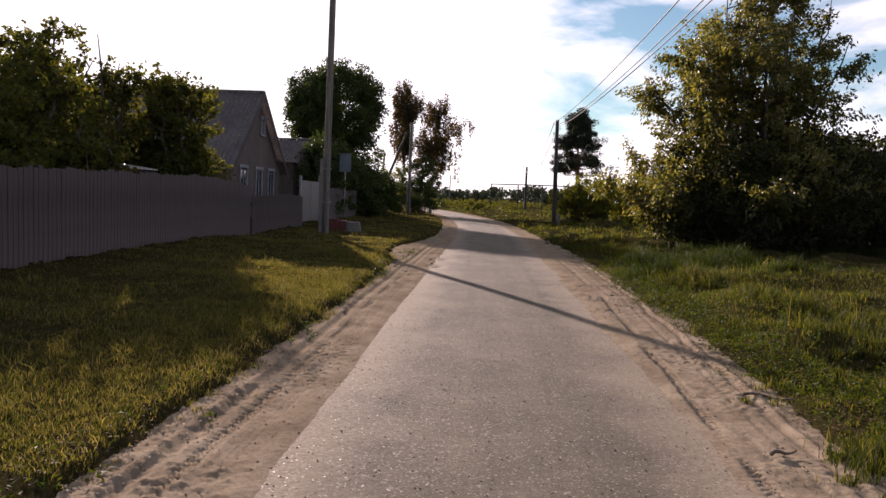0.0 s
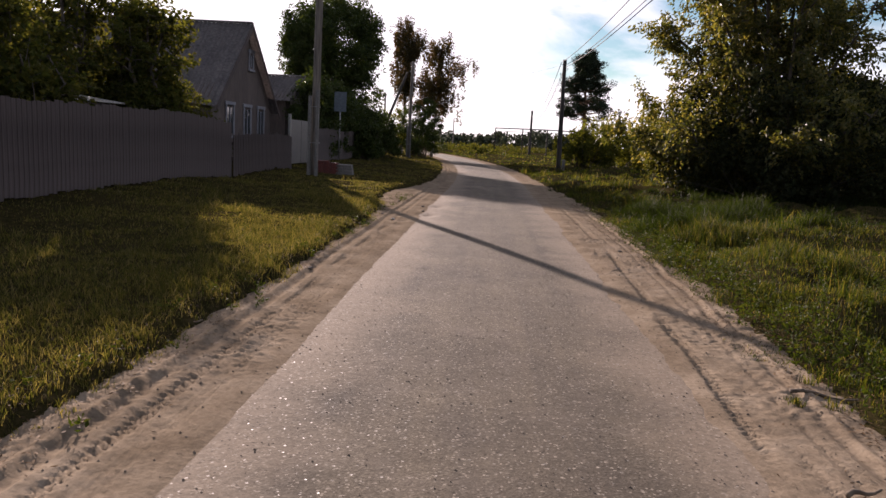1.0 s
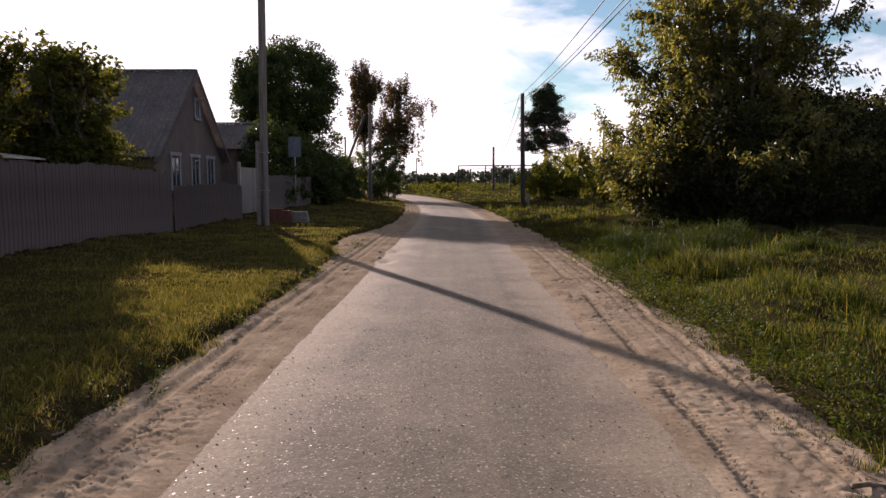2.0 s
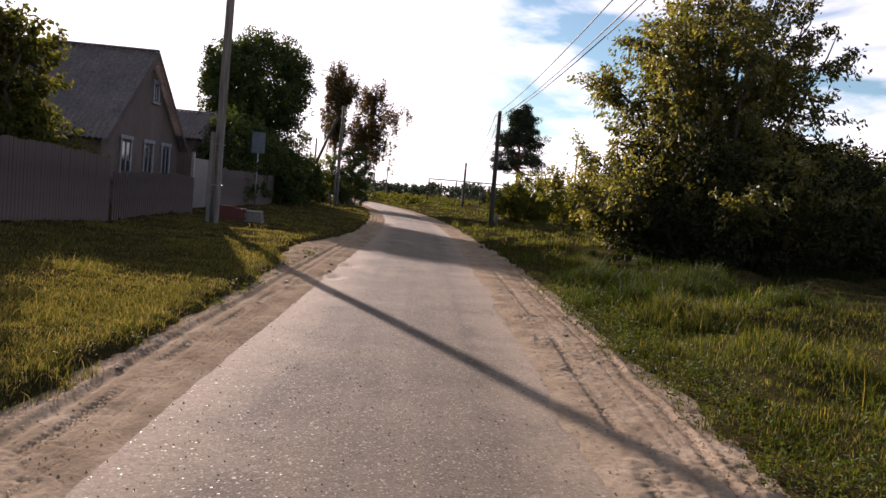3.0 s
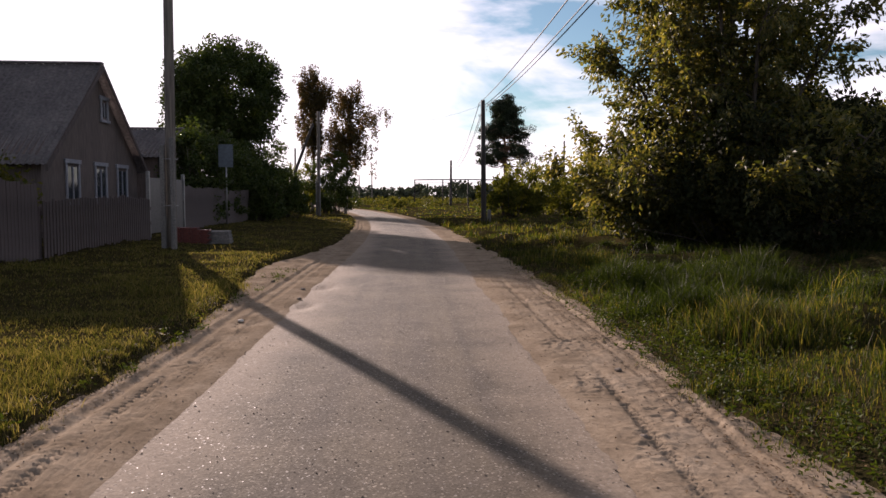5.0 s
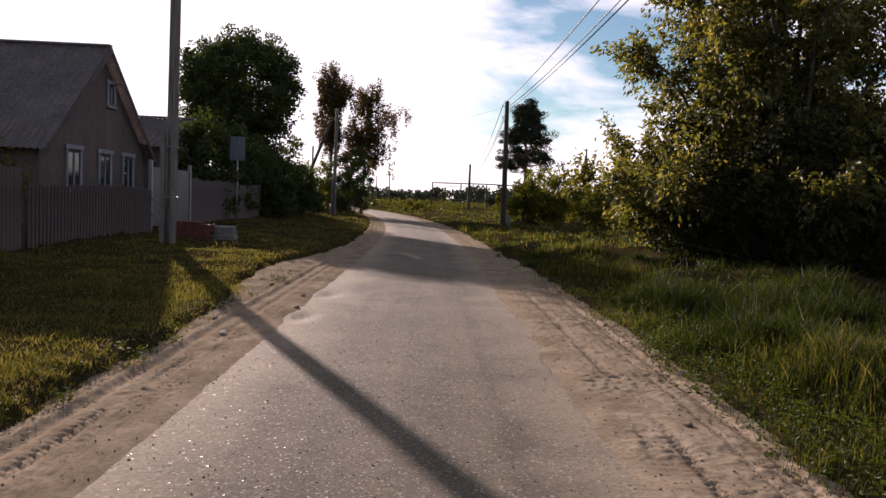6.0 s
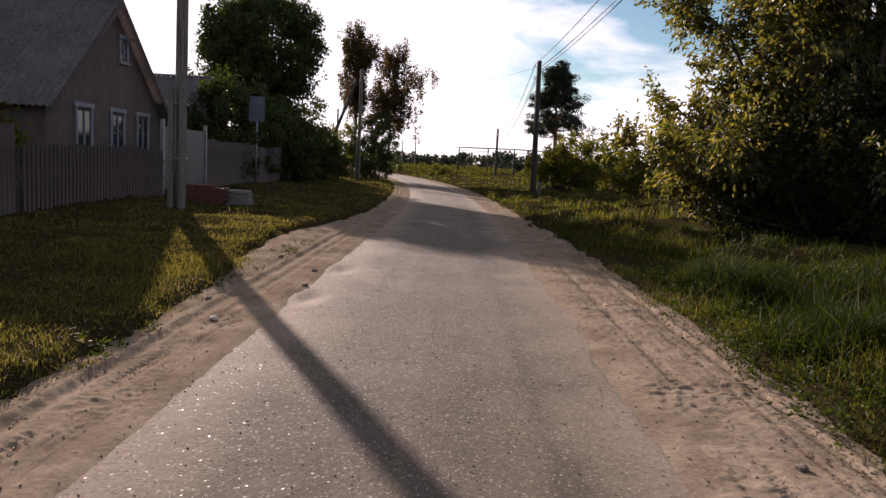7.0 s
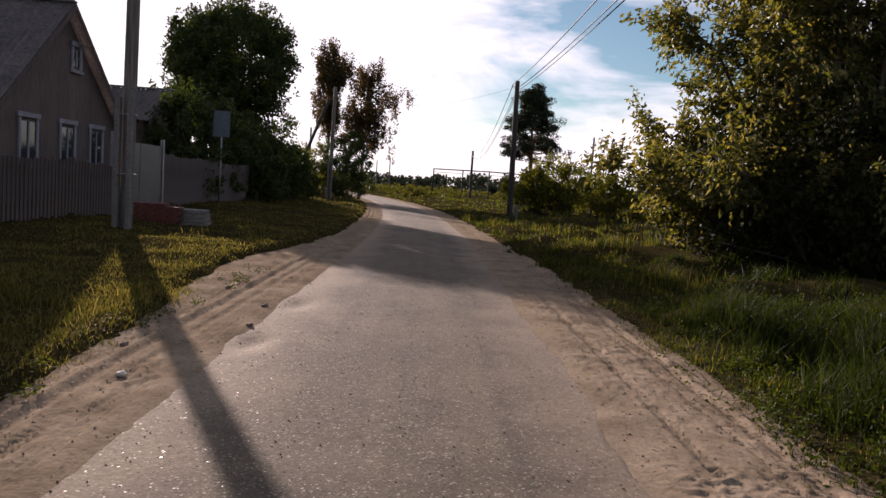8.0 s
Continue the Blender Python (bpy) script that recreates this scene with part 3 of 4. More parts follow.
def spray_tree(name, x, y, label, stems, reach, tall, leaves, leaf, mat, seed=1, per=9, lean=(0, 0), low=True, boughs=0, twig=1.0):
    """A many-stemmed broad tree whose leafy shoots stick out unevenly."""
    reseed(seed)
    z0 = float(ground_height(x, y))
    t = thing(name, x, y, z0, label, "tree")
    wood, heap = Heap(), Heap()
    centres, outs = [], []
    for k in range(stems + boughs):
        a = 2 * np.pi * (k + rng.uniform(-0.3, 0.3)) / stems
        spreadf = (0.2 + 0.8 * (k * 0.618 % 1) if boughs else rng.uniform(0.15, 1.0)) if k else 0.1
        top = np.array([np.cos(a) * reach * spreadf * 0.8 + lean[0], np.sin(a) * reach * spreadf * 0.8 + lean[1], tall * (1.0 - 0.42 * spreadf ** 1.5) * rng.uniform(0.88, 1.04)])
        if k >= stems:
            a = 2 * np.pi * (k - stems + 0.5 + rng.uniform(-0.3, 0.3)) / boughs
            out = reach * rng.uniform(0.80, 0.98)
            top = np.array([np.cos(a) * out, np.sin(a) * out, rng.uniform(0.9, 4.6)])
        base = np.array([np.cos(a) * 0.3, np.sin(a) * 0.3, -0.25])
        s = np.linspace(0, 1, 9)[:, None]
        stem = base + (top - base) * np.concatenate([s ** 1.25, s ** 1.25, s ** 0.9], 1) + 0.12 * rng.normal(size=(9, 3)) * s
        wood.add(*tube_arrays(stem, np.linspace(0.11, 0.012, 9), 7))
        for b in range(per):
            u = rng.uniform(0.12 if low else 0.3, 0.98)
            q = np.array([np.interp(u, np.linspace(0, 1, 9), stem[:, i]) for i in range(3)])
            out = unit(np.array([q[0], q[1], 0]) * 0.35 / max(1, np.hypot(q[0], q[1]) * 0.35) + rng.normal(size=3) * [0.8, 0.8, 0.35] + [0, 0, 0.25])
            length = rng.uniform(0.8, 1.0) * (0.7 + 1.7 * (1 - u)) * reach / 4.2 * twig
            tip = q + out * length
            tip[2] = max(tip[2], 0.35)
            if boughs and np.hypot(tip[0] - 0.04 * min(5, tip[2]), tip[1]) > reach * 1.27 * max(0.08, 1 - max(0, tip[2] - 3.2) / (tall - 2.4)) ** 0.95:
                continue
            mid = (q + tip) / 2 + [0, 0, 0.12 * length]
            wood.add(*tube_arrays([q, mid, tip], [0.028, 0.018, 0.006], 4))
            for c in range(5):
                v = rng.uniform(0.15, 1.0)
                g = q + (tip - q) * v
                w = unit(out * 0.7 + rng.normal(size=3) * 0.7 + [0, 0, 0.2])
                shoot = rng.uniform(0.35, 0.85) * reach / 4.2 * twig
                wood.add(*tube_arrays([g, g + w * shoot * 0.6, g + w * shoot], [0.009, 0.006, 0.002], 3))
                m = leaves
                f = rng.uniform(0.1, 1.08, (m, 1))
                centres.append(g + w * shoot * f + rng.normal(size=(m, 3)) * 0.085 * reach / 4.2 * twig)
                outs.append(np.repeat(w[None], m, 0))
    part("trunk", wood.mesh("trunk", True), M_BARK, t, "thin brown stems and twigs")
    heap.add(*leaf_arrays(np.concatenate(centres), leaf[0], leaf[1], 0.8, np.concatenate(outs)))
    part("crown", heap.mesh("crown"), mat, t, "open leafy canopy with sunlit edges")
    return t


def birch(name, x, y, tall, spread_x, low, label):
    """A birch with hanging strands of small leaves."""
    reseed(int(abs(x) * 91 + y))
    z0 = float(ground_height(x, y))
    t = thing(name, x, y, z0, label, "tree")
    s = np.linspace(0, 1, 9)[:, None]
    stem = np.concatenate([0.25 * np.sin(2.2 * s), 0.1 * np.sin(3 * s), -0.3 + (tall + 0.2) * s], 1)
    wood, heap = Heap(), Heap()
    wood.add(*tube_arrays(stem, np.linspace(0.17, 0.02, 9), 9))
    pts = []
    n = 54
    for k in range(n):
        u = rng.uniform(low, 0.99)
        q = np.array([np.interp(u, s[:, 0], stem[:, i]) for i in range(3)])
        a = rng.uniform(0, 2 * np.pi)
        reach = spread_x * (1.25 - u) ** 0.4 * rng.uniform(0.05, 1.0) ** 0.5 * (0.8 + 0.35 * np.sin(3 * a + 11 * u))
        e = q + [np.cos(a) * reach, np.sin(a) * reach * 0.9, rng.uniform(0.2, 0.9)]
        limbs_to(wood, [q], [e], 0.03, 0.008, 4)
        for j in range(7):
            v = rng.uniform(0.25, 1.08)
            g = q + (e - q) * v + rng.normal(size=3) * 0.16
            drop = rng.uniform(0.5, 1.9)
            m = int(34 * drop)
            f = rng.uniform(0, 1, (m, 1))
            pts.append(g + [0, 0, 0.2] - f * [0, 0, drop] + rng.normal(size=(m, 3)) * [0.15, 0.15, 0.1] * (1 - 0.5 * f))
    part("trunk", wood.mesh("trunk", True), M_BIRCHBARK, t, "pale birch trunk with hanging boughs")
    heap.add(*leaf_arrays(np.concatenate(pts), 0.19, 0.12, 1.2))
    part("crown", heap.mesh("crown"), M_BIRCH, t, "drooping strands of small leaves")
    return t


def pine(x, y, tall):
    reseed(5)
    z0 = float(ground_height(x, y))
    t = thing("pine_tree", x, y, z0, "tall old pine with bare lower trunk above shrubs", "tree")
    s = np.linspace(0, 1, 8)[:, None]
    stem = np.concatenate([-0.2 * s + 0.15 * np.sin(4 * s), 0.2 * s, -0.3 + tall * 0.97 * s], 1)
    wood, heap = Heap(), Heap()
    wood.add(*tube_arrays(stem, np.linspace(0.3, 0.04, 8), 9))
    centres, sizes = [], []
    for k in range(105):
        u = 0.42 + 0.60 * rng.uniform(0, 1) ** 0.9
        q = np.array([np.interp(u, s[:, 0], stem[:, i]) for i in range(3)])
        a = rng.uniform(0, 2 * np.pi)
        reach = (0.5 + 3.3 * np.clip((1.03 - u) / 0.5, 0, 1) ** 0.75) * rng.uniform(0.5, 1.0) * (1.12 if np.cos(a) > 0 else 0.88)
        e = q + [np.cos(a) * reach, np.sin(a) * reach, rng.uniform(-0.3, 0.6)]
        limbs_to(wood, [q], [e], 0.07, 0.02, 5)
        for v in rng.uniform(0.5, 1.05, 4):
            centres.append(q + (e - q) * v + rng.normal(size=3) * [0.25, 0.25, 0.12] + [0, 0, 0.1])
            sizes.append(rng.uniform(0.42, 0.7))
    c = np.array(centres)
    part("trunk", wood.mesh("trunk", True), M_PINEBARK, t, "reddish scaly pine trunk")
    heap.add(*leaf_arrays(clump_points(c, np.array(sizes), 85, 0.66), 0.28, 0.08, -0.5))
    part("crown", heap.mesh("crown"), M_PINE, t, "dark layered needle clumps")
    return t


def shrub(name, x, y, wide, tall, mat, label, leaf=(0.14, 0.09), clumps=70, per=110, deep=None):
    """A shrub of upright shoots with leafy clumps, loose at the top."""
    reseed(int(abs(x) * 137 + y * 53))
    z0 = float(ground_height(x, y))
    t = thing(name, x, y, z0, label, "shrub")
    deep = deep or wide
    wood, heap = Heap(), Heap()
    a = rng.uniform(0, 2 * np.pi, clumps)
    r = rng.uniform(0, 1, clumps) ** 0.5
    h = rng.uniform(0.10, 1.0, clumps) * (1 - 0.35 * r ** 2.5) * tall
    c = np.stack([np.cos(a) * r * wide, np.sin(a) * r * deep, h], 1)
    for e in c[::2]:
        b = np.array([e[0] * 0.35, e[1] * 0.35, -0.2])
        limbs_to(wood, [b], [e], 0.03, 0.006, 4)
    tagged(part("branchwork", wood.mesh("branchwork", True), M_BARK, t), "thin tangled brown stems", kind="stuff")
    size = rng.uniform(0.28, 0.55, clumps) * max(1.0, wide / 2.2) ** 0.5
    heap.add(*leaf_arrays(clump_points(c, size, per), leaf[0], leaf[1], 0.3))
    # leading shoots
    m = clumps // 2
    k = rng.permutation(clumps)[:m]
    f = rng.uniform(0, 1, (m, 26, 1))
    q = c[k][:, None] + f * np.array([0, 0, 0.8]) + rng.normal(size=(m, 26, 3)) * 0.1
    heap.add(*leaf_arrays(q.reshape(-1, 3), leaf[0], leaf[1], -0.2))
    part("foliage", heap.mesh("foliage"), mat, t)
    return t


MAPLE_SEED = 11
round_tree(-11.65, 51.0)
spray_tree("maple_tree", 9.5, 26.0, "broad bushy maple with sunlit olive leaves in tall grass", 19, 5.1, 10.2, 46, (0.17, 0.082), M_MAPLE, seed=MAPLE_SEED, per=14, boughs=12)
shrub("maple_undergrowth", 10.5, 26.0, 4.7, 4.2, M_SHADE, "dense undergrowth below the maple, leaves coloured dark for shade", (0.17, 0.1), 190, 120)
shrub("maple_shoots", 7.2, 26.6, 1.6, 3.0, M_MAPLE, "low leafy maple shoots at the edge of the grass", (0.15, 0.07), 90, 120, deep=2.2)
birch("birch_tree", -8.8, 68.5, 12.4, 2.9, 0.52, "slender birch with drooping boughs beside the road pole")
birch("birch_tree", -5.8, 68.0, 11.2, 4.1, 0.40, "wide birch with long hanging boughs beside the road")
shrub("dark_shrub", -6.5, 64.6, 2.2, 5.2, M_ROUND, "dark conical shrub at the foot of the birches", (0.16, 0.09), 110, 120)
shrub("yellow_green_shrub", -9.3, 66.0, 1.7, 4.2, M_SHRUB, "light yellow-green shrub behind the leaning pole", (0.15, 0.09), 80, 90)
pine(10.0, 80.0, 11.9)
for x, y, w, h in ((6.3, 49.5, 1.9, 2.8), (8.7, 50.5, 2.6, 3.2), (11.7, 50, 2.9, 2.8), (14.6, 50.5, 2.9, 2.8), (17.4, 50, 2.6, 3.8), (20.8, 50, 2.7, 4.0)):
    tagged(shrub("roadside_shrub", x, y, w, h, M_SHRUB, "leafy green shrub in a row beyond the meadow", (0.18, 0.11), 80, 85), group="row of shrubs")
# these shrubs too carry the shade in their leaf colour
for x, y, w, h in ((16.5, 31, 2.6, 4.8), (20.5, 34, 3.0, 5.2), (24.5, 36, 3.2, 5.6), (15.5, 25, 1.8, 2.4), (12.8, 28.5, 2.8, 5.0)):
    tagged(shrub("meadow_shrub", x, y, w, h, M_SHADE, "leafy shrub behind the maple, coloured dark for shade", (0.2, 0.12), 80, 90), group="shrubs behind the maple")
for x, y, w, h in ((-9.6, 44.5, 1.6, 4.0), (-9.0, 48.6, 1.5, 3.6), (-9.6, 41.0, 1.6, 4.4), (-9.4, 37.2, 1.5, 4.0), (-8.0, 44.0, 1.2, 2.6), (-8.1, 51.5, 1.4, 3.0), (-9.3, 55.0, 1.6, 3.5), (-10.4, 58.5, 1.5, 2.3), (-13.5, 62.0, 2.0, 2.2), (-11.5, 39.5, 1.5, 4.4)):
    tagged(shrub("garden_shrub", x, y, w, h, M_ROUND, "dark dense garden shrub along the fence", (0.18, 0.115), 70, 85), group="garden shrubs")
# garden trees in front of the house; two nearest unseen, added for shade
for x, y, st, re, ta, dense in ((-9.4, 19.2, 10, 1.6, 4.9, 18), (-10.9, 17.8, 10, 1.8, 5.5, 18), (-11.0, 15.4, 10, 1.8, 5.3, 18), (-9.5, 13.6, 9, 1.6, 4.0, 18), (-9.6, 10.8, 8, 1.7, 4.0, 18), (-9.7, 8.2, 8, 1.7, 4.2, 18), (-12.8, 18.6, 8, 2.2, 5.2, 9), (-15.6, 20.2, 8, 2.2, 6.0, 8), (-18.2, 21.5, 8, 2.4, 6.4, 8)):
    tagged(spray_tree("garden_tree", x, y, "young leafy fruit tree between fence and house; nearest two unseen, added for shade", st, re, ta, dense, (0.14, 0.095), M_GARDEN, seed=int(-x * 31 + y * 7), per=13, twig=1.8), group="garden trees")
for x, y, w, h in ((-9.5, 11.6, 1.3, 3.2), (-9.6, 13.6, 1.4, 3.4), (-11.6, 16.4, 1.4, 3.6), (-9.4, 19.4, 1.2, 3.2), (-9.6, 22.2, 1.1, 2.0), (-12.5, 21.5, 1.6, 2.6)):
    tagged(shrub("garden_bush", x, y, w, h, M_GARDEN, "dense lilac-like bush behind the board fence", (0.13, 0.085), 75, 95), group="garden bushes")

reseed(21)
# woods and brush in the distance, each one mass that nobody could count
heap = Heap()
for k in range(480):
    x, y = rng.uniform(-230, 300), rng.uniform(300, 380)
    h = rng.uniform(5.2, 8.4) + 1.3 * np.sin(x * 0.045) + 0.8 * np.sin(x * 0.13)
    w = rng.uniform(2.5, 4.5)
    n = 6
    c = np.array([x, y, 0]) + np.stack([rng.normal(size=n) * w * 0.5, rng.normal(size=n) * w * 0.3, rng.uniform(0.08, 0.9, n) * h], 1)
    heap.add(*leaf_arrays(clump_points(c, 1.9, 17, 0.8), 1.7, 1.3, 0.2))
tagged(part("far_woods", heap.mesh("far_woods"), M_WOODS), "distant belt of woodland on the horizon, leaves tinted for haze", "woods", kind="stuff")
heap = Heap()
for k in range(170):
    y = rng.uniform(95, 200)
    x = float(road_centre(min(y, 140))) + rng.uniform(3.5, 75) if k % 5 else float(road_centre(y)) - rng.uniform(3, 14)
    h = rng.uniform(0.5, 1.5)
    n = 6
    c = np.array([x, y, 0.2]) + np.stack([rng.normal(size=n) * 1.1, rng.normal(size=n) * 0.8, rng.uniform(0.05, 0.9, n) * h], 1)
    heap.add(*leaf_arrays(clump_points(c, 0.6, 34, 0.8), 0.34, 0.22, 0.2))
tagged(part("far_brush", heap.mesh("far_brush"), M_GARDEN), "scattered low brush along the bend of the road", "brush", kind="stuff")

# ---------------------------------------------------------------- poles and wires


def utility_pole(x, y, tall, lean, mat, label, stub=True, r=(0.15, 0.10), arm=False):
    z0 = float(ground_height(x, y))
    t = thing("utility_pole", x, y, z0, label, "utility pole", "utility poles")
    s = np.linspace(0, 1, 8)[:, None]
    tube("shaft", np.concatenate([lean[0] * s, lean[1] * s, -0.4 + (tall + 0.4) * s], 1), np.linspace(r[0], r[1], 8), mat, t, 12)
    if stub:
        for sx in (-1, 1):
            part("concrete_stub", boxed(sx * 0.125 - 0.055, sx * 0.125 + 0.055, -0.25, -0.12, -0.4, 2.75 + 0.1 * sx, bevel=0.015), M_CONCRETE, t, "grey concrete stub post")
        for z in (1.1, 2.3):
            ring = np.array([[0.20 * np.cos(a), -0.06 + 0.21 * np.sin(a), z] for a in np.linspace(0, 2 * np.pi, 17)])
            tube("wire_band", ring, np.full(17, 0.014), M_STEEL, t, 5)
    if arm:
        lx, ly = lean
        part("crossarm", boxed(lx - 0.75, lx + 0.75, ly - 0.06, ly + 0.06, tall - 0.45, tall - 0.33, bevel=0.01), mat, t)
        for k in (-0.68, 0.0, 0.68):
            p = np.array([[lx + k, ly, tall - 0.33], [lx + k, ly, tall - 0.26], [lx + k, ly, tall - 0.20], [lx + k, ly, tall - 0.14]])
            tube("insulator", p, [0.02, 0.05, 0.055, 0.03], M_PORCELAIN, t, 8)
    else:
        lx, ly = lean
        for k, z in enumerate((0.2, 0.5, 0.8)):
            sx = 1 if k % 2 else -1
            p = np.array([[lx + sx * 0.09, ly, tall - z - 0.08], [lx + sx * 0.2, ly, tall - z - 0.08], [lx + sx * 0.2, ly, tall - z], [lx + sx * 0.2, ly, tall - z + 0.04]])
            tube("insulator_hook", p, [0.012, 0.012, 0.035, 0.03], M_STEEL, t, 6)
    return t


utility_pole(-6.05, 24.5, 9.8, (0.08, 0.0), M_POLE, "grey weathered utility pole on concrete stub posts", r=(0.14, 0.11))
utility_pole(4.05, 43.0, 6.6, (-0.12, 0.0), M_DARKPOLE, "dark tarred utility pole with pale stub in grass", stub=False, r=(0.15, 0.11))
utility_pole(-7.0, 59.5, 7.9, (0.05, 0.0), M_POLE, "grey utility pole beside the birches", r=(0.15, 0.11))
utility_pole(5.65, 106.9, 6.6, (0.0, 0.0), M_DARKPOLE, "far dark utility pole in the brush", stub=False, r=(0.19, 0.15))
utility_pole(-16.2, 100.0, 5.9, (0, 0), M_POLE, "far thin grey utility pole", stub=False)
utility_pole(-13.9, 90.0, 7.2, (0, 0), M_POLE, "far thin grey utility pole", stub=False)
utility_pole(18.5, 90.0, 8.2, (0, 0), M_POLE, "far thin pole behind the shrubs", stub=False)
utility_pole(-8.4, 150.0, 6.4, (0, 0), M_POLE, "far thin pole on the horizon", stub=False)
utility_pole(-11.8, 160.0, 6.2, (0, 0), M_POLE, "far thin pole on the horizon", stub=False)
utility_pole(4.0, -14.0, 7.4, (0, 0), M_DARKPOLE, "dark utility pole that carries the roadside wires", stub=False)
stump = thing("pole_stub", 4.28, 42.6, float(ground_height(4.28, 42.6)), "short pale concrete stub beside the dark pole", "stub post")
part("stub", boxed(-0.09, 0.09, -0.09, 0.09, -0.3, 0.75, bevel=0.02), M_CONCRETE, stump)
brace = thing("pole_brace", -10.2, 61.0, float(ground_height(-10.2, 61)), "dark leaning timber brace against the roadside pole", "pole brace")
tube("brace_shaft", [[0, 0, -0.3], [1.3, -0.4, 3.3], [2.75, -0.9, 6.9]], [0.13, 0.12, 0.10], M_DARKPOLE, brace, 9)


def wire(a, b, sag, thick=0.012):
    s = np.linspace(0, 1, 24)[:, None]
    p = np.array(a) + (np.array(b) - np.array(a)) * s - sag * 4 * s * (1 - s) * np.array([[0, 0, 1]])
    v, f = tube_arrays(p, np.full(24, thick), 4)
    tagged(part("overhead_wire", mesh_of("overhead_wire", v, f, True), M_WIRE), "thin sagging overhead wire between the poles", "wire", "overhead wires")


for k, (dx, dz) in enumerate(((-0.42, -0.15), (0.04, -0.3), (0.13, -0.40))):
    wire((3.95 + dx * 0.5, 43.0, 6.75 + dz), (4.0 + dx, -14.0, 7.6 + dz), 1.0, 0.02)
    wire((3.95 + dx * 0.5, 43.0, 6.75 + dz), (5.65 + dx * 0.6, 106.9, 6.6 + dz), 1.5, 0.018)

wire((3.9, 43.0, 6.5), (-6.9, 59.5, 7.7), 0.9, 0.005)

# pipe portal over a drive, far off
portal = thing("pipe_portal", 4.4, 110.0, float(ground_height(4.4, 110)), "raised grey gas pipe on posts over a drive", "pipe")
for sx in (-4.0, 0.2, 4.0):
    part("post", boxed(sx - 0.09, sx + 0.09, -0.09, 0.09, -0.3, 3.95, bevel=0.02), M_DARKPOLE, portal)
tube("pipe", [[-4.1, 0, 3.9], [0, 0, 3.95], [4.1, 0, 4.0], [12, 0, 3.9]], [0.09] * 4, M_STEEL, portal, 8)
tube("pipe", [[-4.0, 0, 3.45], [4.0, 0, 3.5], [12, 0, 3.4]], [0.04] * 3, M_STEEL, portal, 6)

# ---------------------------------------------------------------- houses and fences


def gable_house(name, x, y, long, half, eave, ridge, label, window=True, chimney=True, rz=0):
    """A house whose ridge runs away from the road and whose gable faces the road (+x)."""
    z0 = float(ground_height(x, y)) - 0.1
    t = thing(name, x, y, z0, label, "house", rz=rz)
    bm = bmesh.new()
    prof = [(-half, 0), (half, 0), (half, eave), (0, ridge - 0.12), (-half, eave)]
    rings = [[bm.verts.new((px, py, pz)) for py, pz in prof] for px in (0, -long)]
    bm.faces.new(rings[0])
    bm.faces.new(rings[1][::-1])
    for i in range(5):
        j = (i + 1) % 5
        bm.faces.new((rings[0][j], rings[0][i], rings[1][i], rings[1][j]))
    bmesh.ops.recalc_face_normals(bm, faces=bm.faces)
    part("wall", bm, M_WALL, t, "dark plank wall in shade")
    over = 0.35
    slope = (ridge - eave) / half
    for s in (-1, 1):
        bm = bmesh.new()
        n = int(long / 0.09)
        cols = []
        for i in range(n + 1):
            px = over - (long + 2 * over) * i / n
            wave = 0.025 * math.cos(i * math.pi)
            cols.append([bm.verts.new((px, s * py, pz + wave)) for py, pz in ((0, ridge), (half + over, eave - slope * over))])
        for a, b in zip(cols, cols[1:]):
            bm.faces.new((a[0], a[1], b[1], b[0]))
        bmesh.ops.solidify(bm, geom=bm.faces[:], thickness=0.03)
        part("roof_slope", bm, M_ROOF, t, "grey corrugated roof sheets")
    part("ridge_cap", boxed(-long - over, over, -0.12, 0.12, ridge + 0.0, ridge + 0.07, bevel=0.02), M_ROOF, t)
    for s in (-1, 1):
        # barge board along the rake
        bm = bmesh.new()
        p = [(0, ridge - 0.02), (half + over, eave - slope * over - 0.02), (half + over, eave - slope * over - 0.2), (0, ridge - 0.22)]
        r2 = [[bm.verts.new((px, s * py, pz)) for py, pz in p] for px in (over + 0.003, over + 0.033)]
        for r in r2:
            bm.faces.new(r)
        for i in range(4):
            bm.faces.new((r2[0][i], r2[0][(i + 1) % 4], r2[1][(i + 1) % 4], r2[1][i]))
        bmesh.ops.recalc_face_normals(bm, faces=bm.faces)
        part("barge_board", bm, M_BOARD, t)
    if window:
        for wy, wz, ww, wh in ((-2.1, 1.25, 0.75, 1.05), (-0.05, 1.25, 0.75, 1.05), (1.75, 1.25, 0.75, 1.05), (0.55, ridge - 1.75, 0.4, 0.5)):
            w = new("window")
            w.parent = t
            w.location = (0.0, wy, wz)
            part("pane", boxed(0.004, 0.02, 0, ww, 0, wh), M_GLASS, w)
            for a in ((-0.1, 0.0, -0.1, wh + 0.1), (ww, ww + 0.1, -0.1, wh + 0.1)):
                part("frame_side", boxed(0.003, 0.06, *a, bevel=0.01), M_CASING, w, "faded painted casing")
            part("frame_head", boxed(0.003, 0.075, -0.16, ww + 0.16, wh + 0.1, wh + 0.24, bevel=0.01), M_CASING, w)
            part("frame_sill", boxed(0.003, 0.1, -0.14, ww + 0.14, -0.2, -0.1, bevel=0.01), M_CASING, w)
            part("mullion", boxed(0.021, 0.045, ww / 2 - 0.03, ww / 2 + 0.03, 0, wh), M_CASING, w)
    if chimney:
        c = part("chimney", boxed(-long * 0.62, -long * 0.62 + 0.5, -0.25, 0.25, ridge - 0.6, ridge + 0.75, bevel=0.02), M_BRICK, t, "short brick chimney")
